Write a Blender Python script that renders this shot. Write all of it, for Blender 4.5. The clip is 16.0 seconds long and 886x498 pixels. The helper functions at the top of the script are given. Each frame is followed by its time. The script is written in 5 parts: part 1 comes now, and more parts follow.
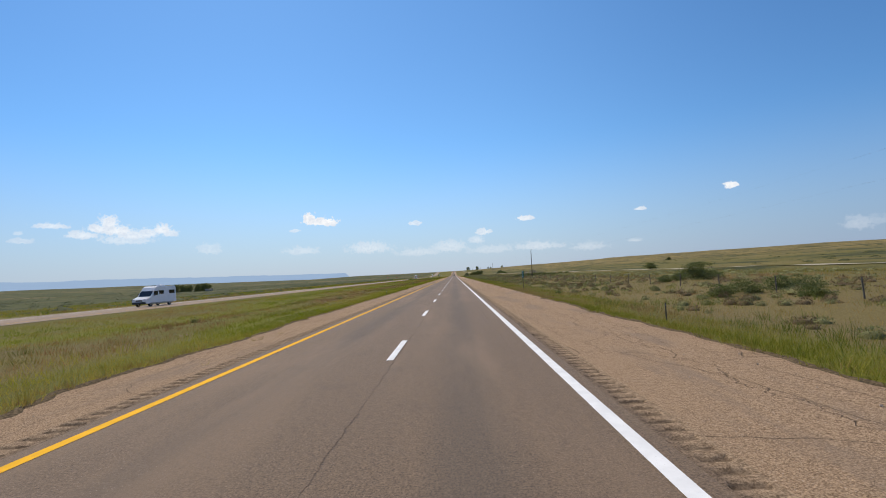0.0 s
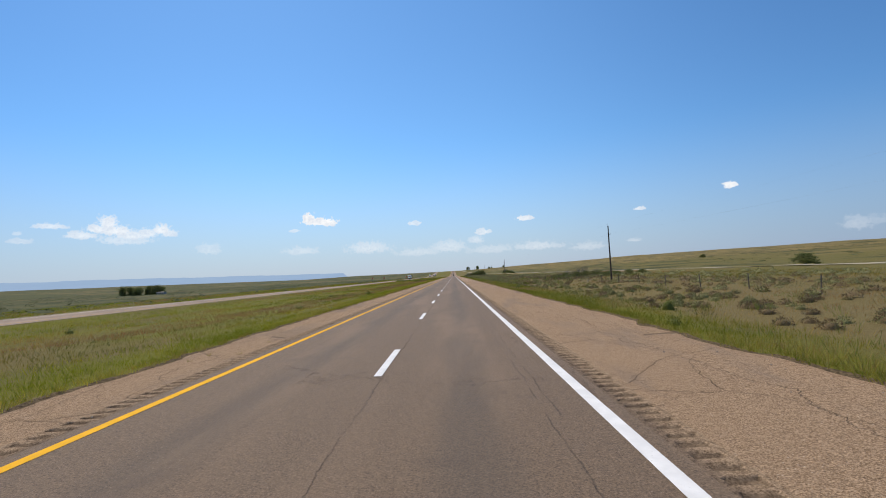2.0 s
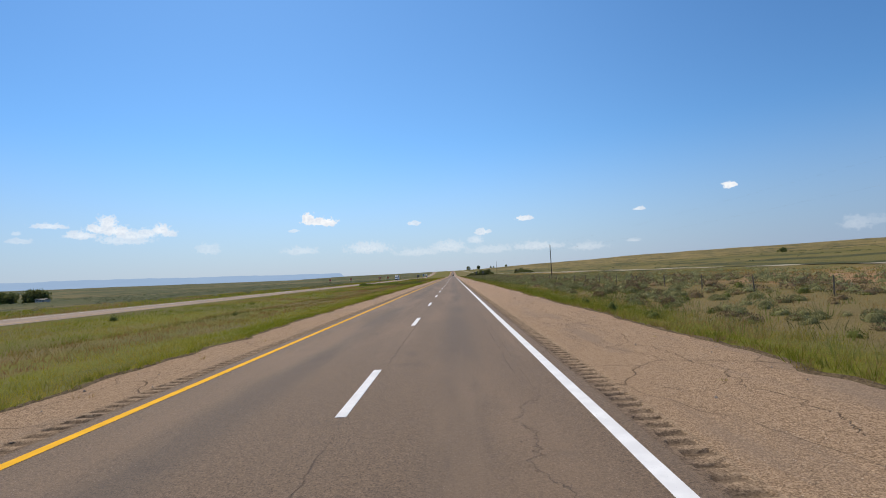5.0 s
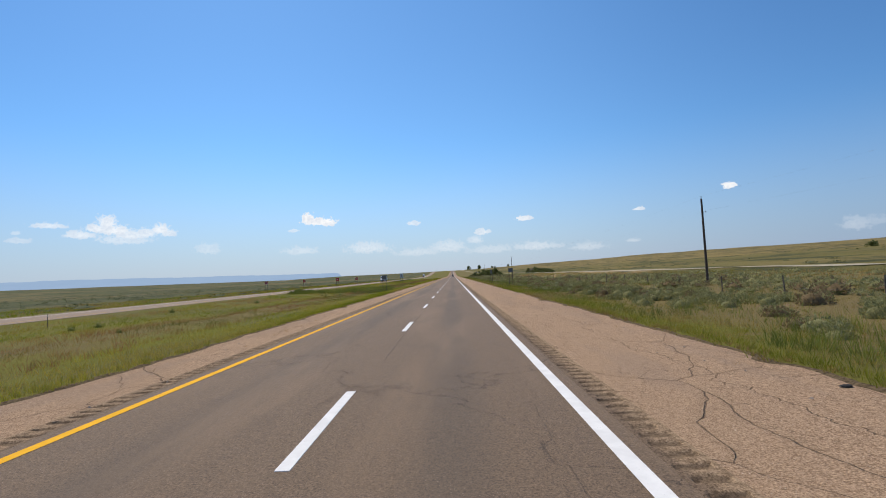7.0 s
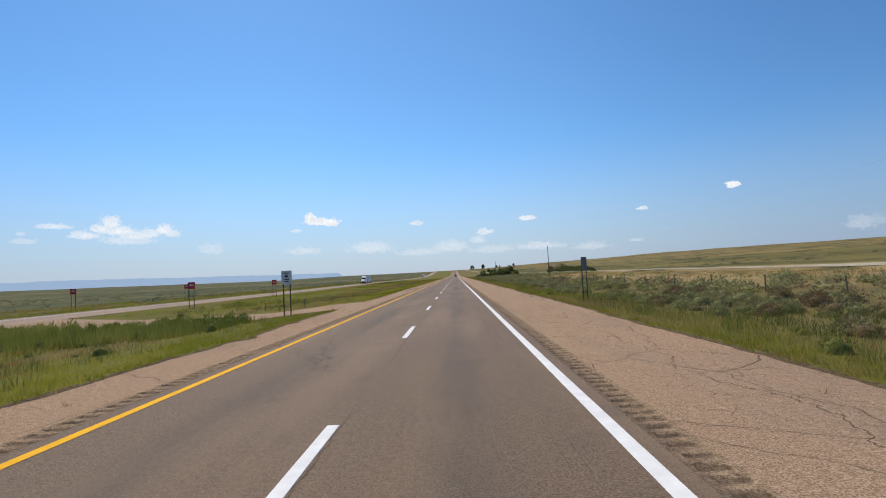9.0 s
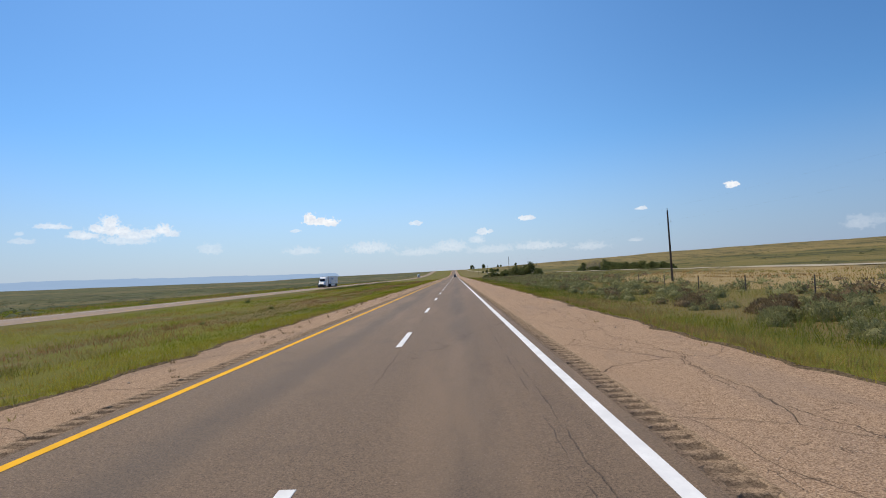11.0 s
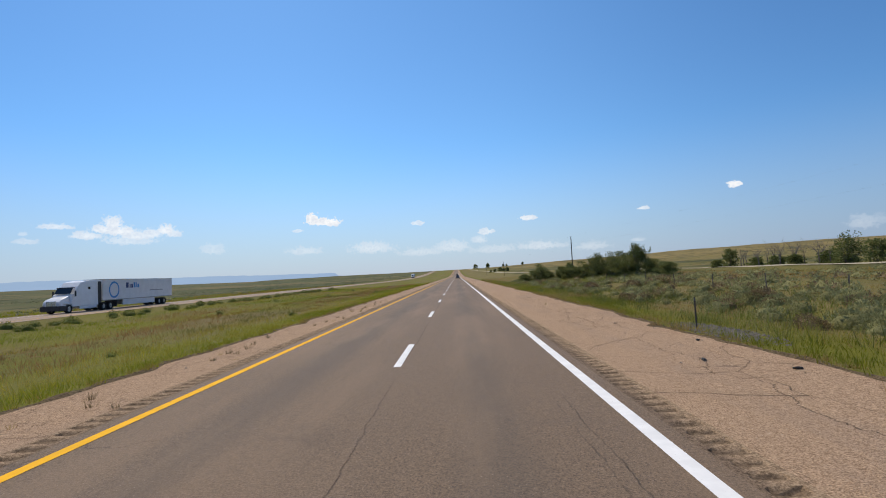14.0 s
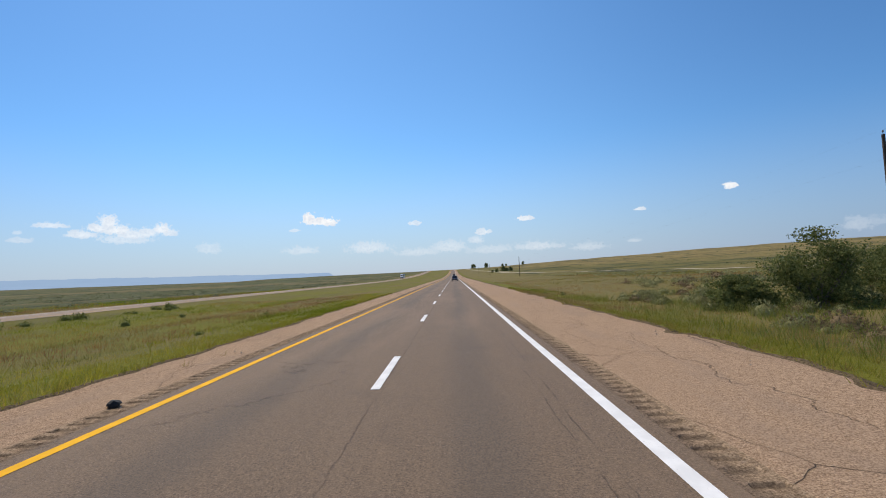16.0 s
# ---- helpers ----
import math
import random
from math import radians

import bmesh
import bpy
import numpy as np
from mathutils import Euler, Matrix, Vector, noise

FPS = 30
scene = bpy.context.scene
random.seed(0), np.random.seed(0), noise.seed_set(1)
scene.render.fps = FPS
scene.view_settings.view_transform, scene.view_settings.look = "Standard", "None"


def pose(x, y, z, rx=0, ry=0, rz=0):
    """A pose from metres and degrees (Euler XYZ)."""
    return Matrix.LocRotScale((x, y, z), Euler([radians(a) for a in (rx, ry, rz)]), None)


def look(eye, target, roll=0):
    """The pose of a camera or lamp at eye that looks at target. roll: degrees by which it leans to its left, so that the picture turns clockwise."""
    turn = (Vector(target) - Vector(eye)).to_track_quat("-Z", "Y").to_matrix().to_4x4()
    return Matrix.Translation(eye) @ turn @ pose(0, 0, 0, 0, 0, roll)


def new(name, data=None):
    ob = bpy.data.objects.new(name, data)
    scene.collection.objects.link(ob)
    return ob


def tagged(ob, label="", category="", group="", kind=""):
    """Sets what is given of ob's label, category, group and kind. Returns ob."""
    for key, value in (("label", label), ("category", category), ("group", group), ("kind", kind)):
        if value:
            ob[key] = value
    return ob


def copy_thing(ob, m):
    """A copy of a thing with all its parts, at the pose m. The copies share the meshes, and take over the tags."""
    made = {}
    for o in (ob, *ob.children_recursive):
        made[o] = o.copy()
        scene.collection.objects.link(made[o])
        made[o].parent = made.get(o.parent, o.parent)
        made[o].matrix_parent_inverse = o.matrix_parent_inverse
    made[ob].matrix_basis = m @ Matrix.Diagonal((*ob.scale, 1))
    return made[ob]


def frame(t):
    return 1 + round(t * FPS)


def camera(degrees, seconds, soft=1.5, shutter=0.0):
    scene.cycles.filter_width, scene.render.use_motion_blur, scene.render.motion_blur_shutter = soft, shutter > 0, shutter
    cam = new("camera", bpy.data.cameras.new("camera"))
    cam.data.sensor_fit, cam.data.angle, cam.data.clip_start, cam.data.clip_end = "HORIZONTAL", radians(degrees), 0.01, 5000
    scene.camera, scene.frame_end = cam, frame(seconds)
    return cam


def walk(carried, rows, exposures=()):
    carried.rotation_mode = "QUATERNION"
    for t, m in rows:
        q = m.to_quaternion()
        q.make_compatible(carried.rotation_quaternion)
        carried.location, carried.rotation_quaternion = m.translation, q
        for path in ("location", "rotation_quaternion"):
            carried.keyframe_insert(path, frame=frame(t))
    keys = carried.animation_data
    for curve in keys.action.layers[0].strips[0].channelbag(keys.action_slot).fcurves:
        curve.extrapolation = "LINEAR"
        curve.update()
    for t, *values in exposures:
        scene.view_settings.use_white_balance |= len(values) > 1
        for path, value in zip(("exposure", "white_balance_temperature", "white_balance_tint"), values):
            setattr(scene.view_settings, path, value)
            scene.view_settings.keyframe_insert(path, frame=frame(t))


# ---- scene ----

# ============ camera and its drive ============
EYE = 2.0
cam = camera(87.7, 16.0, 1.0, 0.0)
# seconds, offset across the road, heading and lean in degrees
DRIFT = [(0.0, 1.661, 1.237, 2.697), (1.0, 1.644, 1.202, 2.735), (2.0, 1.655, 1.168, 2.729), (3.0, 1.645, 1.130, 2.700), (4.0, 1.670, 1.150, 2.780), (5.0, 1.748, 1.115, 2.741),
         (6.0, 1.822, 1.075, 2.670), (6.5, 1.865, 1.062, 2.635), (7.0, 1.916, 1.082, 2.664), (7.5, 1.940, 1.090, 2.705), (8.0, 1.950, 1.180, 2.765), (8.5, 1.892, 1.360, 2.760),
         (9.0, 1.790, 1.412, 2.746), (10.0, 1.744, 1.375, 2.748), (11.0, 1.715, 1.320, 2.755), (11.5, 1.701, 1.307, 2.765), (12.0, 1.672, 1.345, 2.793), (12.5, 1.600, 1.480, 2.825),
         (13.0, 1.512, 1.575, 2.815), (13.5, 1.460, 1.625, 2.810), (14.0, 1.438, 1.565, 2.770), (14.5, 1.458, 1.425, 2.785), (15.0, 1.460, 1.311, 2.741), (15.5, 1.473, 1.232, 2.690), (16.0, 1.515, 1.184, 2.600)]


def drive_pose(t):
    x, head, lean = (float(np.interp(t, [d[0] for d in DRIFT], [d[k] for d in DRIFT])) for k in (1, 2, 3))
    y = 0.89 + 37.448 * t + 0.0044 * t * t
    return pose(x, y, EYE, 93.26, 0, head) @ pose(0, 0, 0, 0, 0, -lean)


walk(cam, [(i * 0.5, drive_pose(i * 0.5)) for i in range(33)])

# ============ sky, sun, exposure ============
SUN_EL, SUN_AZ = radians(57), radians(-38)      # azimuth from +Y, clockwise
world = bpy.data.worlds.new("world")
scene.world = world
world.use_nodes = True
wn, wl = world.node_tree.nodes, world.node_tree.links
wn.clear()


class Net:
    """Short hand for node trees."""

    def __init__(self, tree):
        self.t = tree

    def put(self, sock, v):
        if isinstance(v, bpy.types.NodeSocket):
            self.t.links.new(v, sock)
        elif v is not None:
            sock.default_value = v

    def math(self, op, a, b=None, c=None, clamp=False):
        n = self.t.nodes.new("ShaderNodeMath")
        n.operation, n.use_clamp = op, clamp
        for i, v in enumerate((a, b, c)):
            self.put(n.inputs[i], v)
        return n.outputs[0]

    def step(self, v, lo, hi, to0=0.0, to1=1.0):
        n = self.t.nodes.new("ShaderNodeMapRange")
        n.interpolation_type = "SMOOTHSTEP"
        self.put(n.inputs[0], v)
        for i, q in enumerate((lo, hi, to0, to1)):
            n.inputs[1 + i].default_value = q
        return n.outputs[0]

    def mix(self, f, a, b, how="MIX"):
        n = self.t.nodes.new("ShaderNodeMix")
        n.data_type, n.blend_type = "RGBA", how
        self.put(n.inputs[0], f)
        for s, v in ((n.inputs[6], a), (n.inputs[7], b)):
            self.put(s, (*v, 1) if isinstance(v, tuple) and len(v) == 3 else v)
        return n.outputs[2]

    def noise(self, vec, scale, detail=4.0, rough=0.55, out=0, dist=0.0):
        n = self.t.nodes.new("ShaderNodeTexNoise")
        self.put(n.inputs["Vector"], vec)
        n.inputs["Scale"].default_value, n.inputs["Detail"].default_value = scale, detail
        n.inputs["Roughness"].default_value, n.inputs["Distortion"].default_value = rough, dist
        return n.outputs[out]

    def voronoi(self, vec, scale, feature="F1", rand=1.0, out=0):
        n = self.t.nodes.new("ShaderNodeTexVoronoi")
        n.feature = feature
        self.put(n.inputs["Vector"], vec)
        n.inputs["Scale"].default_value, n.inputs["Randomness"].default_value = scale, rand
        return n.outputs[out]

    def place(self, scale=(1, 1, 1), loc=(0, 0, 0)):
        """Coordinates in metres in the place."""
        g = self.t.nodes.new("ShaderNodeNewGeometry")
        m = self.t.nodes.new("ShaderNodeMapping")
        self.put(m.inputs[0], g.outputs["Position"])
        m.inputs["Scale"].default_value, m.inputs["Location"].default_value = scale, loc
        return m.outputs[0]

    def xyz(self, vec):
        n = self.t.nodes.new("ShaderNodeSeparateXYZ")
        self.put(n.inputs[0], vec)
        return n.outputs

    def ramp(self, f, stops):
        n = self.t.nodes.new("ShaderNodeValToRGB")
        r = n.color_ramp
        while len(r.elements) < len(stops):
            r.elements.new(1.0)
        for e, (p, c) in zip(r.elements, stops):
            e.position, e.color = p, (*c, 1)
        self.put(n.inputs[0], f)
        return n.outputs[0]

    def vadd(self, a, b, k):
        m = self.t.nodes.new("ShaderNodeVectorMath")
        m.operation = "MULTIPLY_ADD"
        self.put(m.inputs[0], b)
        m.inputs[1].default_value = (k, k, k)
        self.put(m.inputs[2], a)
        return m.outputs[0]


def build_sky():
    q = Net(world.node_tree)
    sky = wn.new("ShaderNodeTexSky")
    sky.sky_type, sky.sun_disc = "NISHITA", False
    sky.sun_elevation, sky.sun_rotation = SUN_EL, SUN_AZ
    sky.altitude, sky.air_density, sky.dust_density, sky.ozone_density = 1200, 1.2, 0.5, 2.5
    tc = wn.new("ShaderNodeTexCoord")
    d = tc.outputs["Generated"]
    x, y, z = q.xyz(d)[0:3]
    az = q.math("MULTIPLY", q.math("ARCTAN2", x, y), 57.29578)     # degrees, clockwise from the road's way
    el = q.math("MULTIPLY", q.math("ARCSINE", z), 57.29578)
    # whitish haze towards the horizon
    col = q.mix(1.0, sky.outputs[0], (1.10, 1.62, 1.95), "MULTIPLY")
    col = q.mix(q.step(q.math("ABSOLUTE", q.math("ADD", az, 6)), 8, 62), col, q.mix(1.0, col, (.68, .74, .81), "MULTIPLY"))
    haze = q.mix(q.step(az, -5, 50), (6.4, 7.15, 8.8), (4.1, 5.0, 7.1))
    haze = q.mix(q.step(az, -25, -60, 0, .6), haze, (5.4, 6.3, 8.1))
    col = q.mix(q.step(el, -3, 17, 0.97, 0.0), col, haze)
    # small fair-weather clouds: azimuth, elevation, half width, half height, strength
    heap = [(-37.2, 6.75, 0.75, 0.80, 1), (-38.1, 6.15, 0.9, 0.5, .95), (-36.5, 6.0, 1.3, 0.62, 1), (-35.3, 5.55, 1.4, 0.55, .85), (-35.8, 5.05, 2.3, 0.55, .55), (-33.9, 5.75, 0.9, 0.6, .85),
            (-32.6, 6.15, 0.8, 0.62, 1), (-31.9, 5.8, 0.7, 0.45, .8), (-39.4, 5.5, 1.2, 0.45, .8), (-41.7, 6.35, 1.2, 0.32, .75), (-43.8, 4.9, 0.7, 0.3, .45), (-44.0, 5.61, 0.35, 0.22, .4), (-28.1, 4.01, 1.1, 0.74, .35)]
    puffs = [(-17.3, 7.42, 0.71, 0.72, 1), (-16.0, 7.01, 1.83, 0.53, 1), (-15.1, 6.99, 0.92, 0.6, 0.95), (-19.0, 6.05, 0.5, 0.26, 0.5),
            (-4.6, 6.58, 0.77, 0.34, 0.6), (9.0, 6.44, 0.96, 0.34, 0.8), (3.9, 5.08, 0.84, 0.49, 0.6), (22.2, 6.51, 0.54, 0.26, 0.7), (31.2, 8.0, 0.71, 0.41, 1)]
    bank = [(3.0, 4.14, 0.98, 0.56, 0.4), (21.4, 2.95, 0.73, 0.26, 0.3), (40.9, 2.92, 1.03, 0.74, 0.25), (42.3, 3.08, 1.28, 0.52, 0.15),
            (-10.4, 3.68, 2.39, 0.82, 0.45), (-18.3, 3.59, 1.92, 0.53, 0.35), (-0.4, 3.4, 2.1, 0.84, 0.4), (-4.2, 2.95, 2.8, 0.56, 0.3),
            (4.9, 2.86, 2.77, 0.56, 0.3), (10.4, 2.98, 2.69, 0.62, 0.4), (16.4, 2.56, 1.92, 0.54, 0.3)]
    co = wn.new("ShaderNodeCombineXYZ")
    q.put(co.inputs[0], az)
    q.put(co.inputs[1], el)
    vec = co.outputs[0]
    fluff = q.math("ADD", q.math("MULTIPLY", q.noise(vec, 1.3, 3, .5), .55), q.math("MULTIPLY", q.noise(vec, 3.4, 4, .5), .45))
    fine = q.math("SUBTRACT", q.math("MULTIPLY", fluff, 3.6), 1.8)
    total = None
    for a, e, w, h, s, lo, hi in [(*c[:4], c[4] * .80, 1.38, .62) for c in heap] + [(*c, 1.20, .90) for c in puffs] + [(*c, 1.40, .45) for c in bank]:
        u = q.math("DIVIDE", q.math("SUBTRACT", az, a), w)
        v = q.math("DIVIDE", q.math("SUBTRACT", el, e), h)
        v = q.math("MAXIMUM", v, q.math("MULTIPLY", v, -1.7))      # flat bases
        r = q.math("SQRT", q.math("ADD", q.math("MULTIPLY", u, u), q.math("MULTIPLY", v, v)))
        m = q.math("MULTIPLY", q.step(q.math("ADD", r, fine), lo, hi), s)
        total = m if total is None else q.math("MAXIMUM", total, m)
    shade = q.mix(q.step(fluff, .35, .65), (10.0, 10.5, 11.4), (13.2, 13.2, 13.2))
    col = q.mix(total, col, shade)
    bg = wn.new("ShaderNodeBackground")
    q.put(bg.inputs[0], col)
    bg.inputs[1].default_value = 0.085
    out = wn.new("ShaderNodeOutputWorld")
    wl.new(bg.outputs[0], out.inputs[0])


build_sky()
sun = new("sun", bpy.data.lights.new("sun", "SUN"))
sun.data.energy, sun.data.angle, sun.data.color = 4.1, radians(0.53), (1.0, 0.865, 0.68)
sun_dir = Vector((math.sin(SUN_AZ) * math.cos(SUN_EL), math.cos(SUN_AZ) * math.cos(SUN_EL), math.sin(SUN_EL)))
sun.matrix_world = look(sun_dir * 100, (0, 0, 0))
scene.view_settings.exposure = -0.15


# ============ materials ============
def material(name, rough=0.85, metal=0.0, spec=0.4):
    m = bpy.data.materials.new(name)
    m.use_nodes = True
    b = m.node_tree.nodes["Principled BSDF"]
    b.inputs["Roughness"].default_value, b.inputs["Metallic"].default_value = rough, metal
    b.inputs["Specular IOR Level"].default_value = spec
    return m, Net(m.node_tree), b


def bump(q, b, height, strength, distance):
    n = q.t.nodes.new("ShaderNodeBump")
    n.inputs["Strength"].default_value, n.inputs["Distance"].default_value = strength, distance
    q.put(n.inputs["Height"], height)
    q.put(b.inputs["Normal"], n.outputs[0])


def plain(name, col, rough=0.6, metal=0.0, vary=0.12, scale=6.0, spec=0.4):
    """A paint or metal with slight dirt at two scales."""
    m, q, b = material(name, rough, metal, spec)
    p = q.place()
    n = q.math("ADD", q.math("MULTIPLY", q.noise(p, scale), .6), q.math("MULTIPLY", q.noise(p, scale * 9), .4))
    lo = tuple(c * (1 - vary) for c in col)
    hi = tuple(min(1, c * (1 + vary)) for c in col)
    q.put(b.inputs["Base Color"], q.mix(q.step(n, .3, .7), lo, hi))
    return m


def lane_asphalt():
    m, q, b = material("lane_asphalt", 0.77, 0, 0.28)
    p = q.place()
    x = q.xyz(p)[0]
    stone = q.math("ADD", q.math("MULTIPLY", q.noise(p, 36, 4, .85), .80), q.math("MULTIPLY", q.noise(p, 11, 3, .75), .20))
    patch = q.noise(q.place((.5, .06, 1)), 1.0, 5, .6)
    blot = q.noise(p, .7, 4, .6)
    # traffic bands: a dark drip line along the middle of each lane, paler wheel paths beside it
    off = q.math("ABSOLUTE", q.math("SUBTRACT", q.math("ABSOLUTE", q.math("ADD", x, .05)), 1.83))
    drip = q.step(q.math("ADD", off, q.math("MULTIPLY", q.math("SUBTRACT", patch, .5), .5)), .75, .05)
    col = q.mix(q.step(stone, .36, .66), (.088, .061, .039), (.285, .197, .124))
    col = q.mix(q.math("MULTIPLY", drip, .45), col, (.10, .080, .062))
    col = q.mix(q.math("MULTIPLY", q.step(patch, .45, .68), .6), col, (.25, .172, .108))
    col = q.mix(q.math("MULTIPLY", q.step(blot, .56, .75), .28), col, (.085, .066, .053))
    chip = q.math("MULTIPLY", q.step(q.voronoi(p, 22), .20, .08), q.step(q.noise(p, 1.1, 3), .40, .62))
    col = q.mix(q.math("MULTIPLY", chip, .55), col, (.42, .33, .25))
    pit = q.step(q.voronoi(q.place((1, 1, 1), (3.3, 1.7, 0)), 13), .13, .05)
    col = q.mix(q.math("MULTIPLY", pit, .6), col, (.045, .035, .028))
    # the long joint beside the broken line, and thin wandering cracks
    wob = q.noise(p, 1.5, 6, .7)
    joint = q.math("ABSOLUTE", q.math("ADD", q.math("ADD", x, -.13), q.math("MULTIPLY", q.math("SUBTRACT", wob, .5), .28)))
    gap = q.step(q.noise(p, .12, 2), .40, .55)
    line = q.math("MULTIPLY", q.step(joint, .018, .005), gap)
    cr = q.voronoi(q.vadd(q.place((.16, .10, 1)), q.noise(p, .9, 6, .65, 1), .32), 1.0, "DISTANCE_TO_EDGE")
    crack = q.math("MULTIPLY", q.step(cr, .0032, .0008), q.step(q.noise(p, .09, 2), .54, .60))
    # a pair of thin broken seams in the right wheel path
    twin = None
    for at in (2.86, 3.03):
        d = q.math("ABSOLUTE", q.math("ADD", q.math("ADD", x, -at), q.math("MULTIPLY", q.math("SUBTRACT", q.noise(p, .8, 5, .7), .5), .22)))
        c = q.math("MULTIPLY", q.step(d, .016, .004), q.step(q.noise(q.place((1, 1, 1), (at * 9, 0, 0)), .9, 4, .7), .42, .56))
        twin = c if twin is None else q.math("MAXIMUM", twin, c)
    twin = q.math("MULTIPLY", twin, q.step(q.noise(p, .03, 2), .40, .52))
    dark = q.math("MAXIMUM", q.math("MAXIMUM", line, crack), twin)
    col = q.mix(q.math("MULTIPLY", dark, .34), col, (.03, .024, .02))
    q.put(b.inputs["Base Color"], col)
    bump(q, b, q.math("SUBTRACT", stone, dark), .8, .02)
    return m


def shoulder_asphalt():
    m, q, b = material("shoulder_asphalt", 0.95, 0, 0.1)
    p = q.place()
    chip = q.voronoi(p, 42)
    grit = q.math("ADD", q.math("MULTIPLY", q.noise(p, 40, 4, .85), .74), q.math("MULTIPLY", q.noise(p, 10, 4, .75), .26))
    big = q.noise(q.place((.6, .12, 1)), 1.0, 5, .6)
    col = q.mix(q.step(grit, .37, .64), (.160, .101, .057), (.535, .374, .232))
    col = q.mix(q.math("MULTIPLY", q.step(q.voronoi(p, 24, out=0), .18, .06), .5), col, (.52, .42, .33))
    col = q.mix(q.math("MULTIPLY", q.step(big, .50, .64), .6), col, (.24, .18, .13))
    y = q.xyz(p)[1]
    col = q.mix(q.step(y, 195, 235, 0, .38), col, q.mix(q.step(grit, .37, .64), (.27, .17, .105), (.66, .46, .31)))
    chips = q.math("MULTIPLY", q.step(q.voronoi(p, 15, out=0), .16, .05), q.step(q.noise(p, .8, 3), .42, .6))
    col = q.mix(q.math("MULTIPLY", chips, .7), col, (.72, .62, .50))
    warp = q.vadd(p, q.noise(p, .4, 4, .45, 1), 1.7)
    mp = q.t.nodes.new("ShaderNodeMapping")
    q.put(mp.inputs[0], warp)
    mp.inputs["Scale"].default_value = (.36, .24, .0)
    c1 = q.voronoi(mp.outputs[0], 1.0, "DISTANCE_TO_EDGE")
    mp2 = q.t.nodes.new("ShaderNodeMapping")
    q.put(mp2.inputs[0], q.vadd(p, q.noise(p, 1.5, 5, .6, 1), .9))
    mp2.inputs["Scale"].default_value = (.9, .7, .0)
    c2 = q.voronoi(mp2.outputs[0], 1.0, "DISTANCE_TO_EDGE")
    k1 = q.math("MULTIPLY", q.step(c1, .0024, .0006), q.step(q.noise(p, .28, 3), .24, .40))
    k2 = q.math("MULTIPLY", q.step(c2, .0042, .0010), q.step(q.noise(p, .2, 3), .44, .56))
    # one long crack wandering down the middle of the wide shoulder
    x = q.xyz(p)[0]
    mid = q.math("ABSOLUTE", q.math("ADD", q.math("ADD", x, -6.35), q.math("MULTIPLY", q.math("SUBTRACT", q.noise(q.place((.3, 1, 1)), .32, 6, .62), .5), 3.0)))
    k3 = q.math("MULTIPLY", q.step(mid, .015, .004), q.step(q.noise(p, .11, 3), .36, .46))
    k = q.math("MAXIMUM", q.math("MAXIMUM", k1, k3), q.math("MULTIPLY", k2, .7))
    stain = q.math("MULTIPLY", q.step(c1, .035, .004), q.step(q.noise(p, .28, 3), .24, .40))
    col = q.mix(q.math("MULTIPLY", stain, .10), col, (.16, .11, .07))
    col = q.mix(q.math("MULTIPLY", k, .52), col, (.05, .037, .03))
    q.put(b.inputs["Base Color"], col)
    bump(q, b, q.math("SUBTRACT", q.math("ADD", q.math("MULTIPLY", chip, .5), grit), q.math("MULTIPLY", k, 2.0)), .9, .02)
    return m


def milled_asphalt(name, dark_at, pale_at):
    """Scuffed strip between the lane's dark asphalt and the pale shoulder, with grit and painted shadow in its grooves.
    """
    m, q, b = material(name, 0.95, 0, 0.1)
    p = q.place()
    x, _, z = q.xyz(p)[0:3]
    g = q.math("ADD", q.math("MULTIPLY", q.noise(p, 40, 4, .8), .55), q.math("MULTIPLY", q.noise(p, 10, 4, .7), .45))
    k = q.noise(p, 1.6, 5, .65)
    lane = q.mix(q.step(g, .36, .66), (.085, .060, .041), (.28, .20, .135))
    pale = q.mix(q.step(g, .36, .64), (.14, .092, .054), (.44, .315, .20))
    side = q.step(q.math("ADD", x, q.math("MULTIPLY", q.math("SUBTRACT", k, .5), .35)), dark_at, pale_at)
    c = q.mix(side, lane, pale)
    # darker with depth: groove shadow put into the colour along with the grit
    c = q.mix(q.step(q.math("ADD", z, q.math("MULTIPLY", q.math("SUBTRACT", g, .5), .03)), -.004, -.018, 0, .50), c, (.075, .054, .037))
    q.put(b.inputs["Base Color"], c)
    bump(q, b, g, .9, .02)
    return m


def paint(name, col, wear):
    m, q, b = material(name, 0.8, 0, 0.15)
    p = q.place()
    n = q.noise(p, 45, 4, .7)
    big = q.noise(p, 2.2, 4, .6)
    c = q.mix(q.step(big, .35, .7), tuple(v * .86 for v in col), col)
    c = q.mix(q.math("MULTIPLY", q.step(q.math("ADD", n, q.math("MULTIPLY", big, .35)), .82, .92), wear), c, (.17, .14, .12))
    q.put(b.inputs["Base Color"], c)
    bump(q, b, n, .3, .006)
    return m


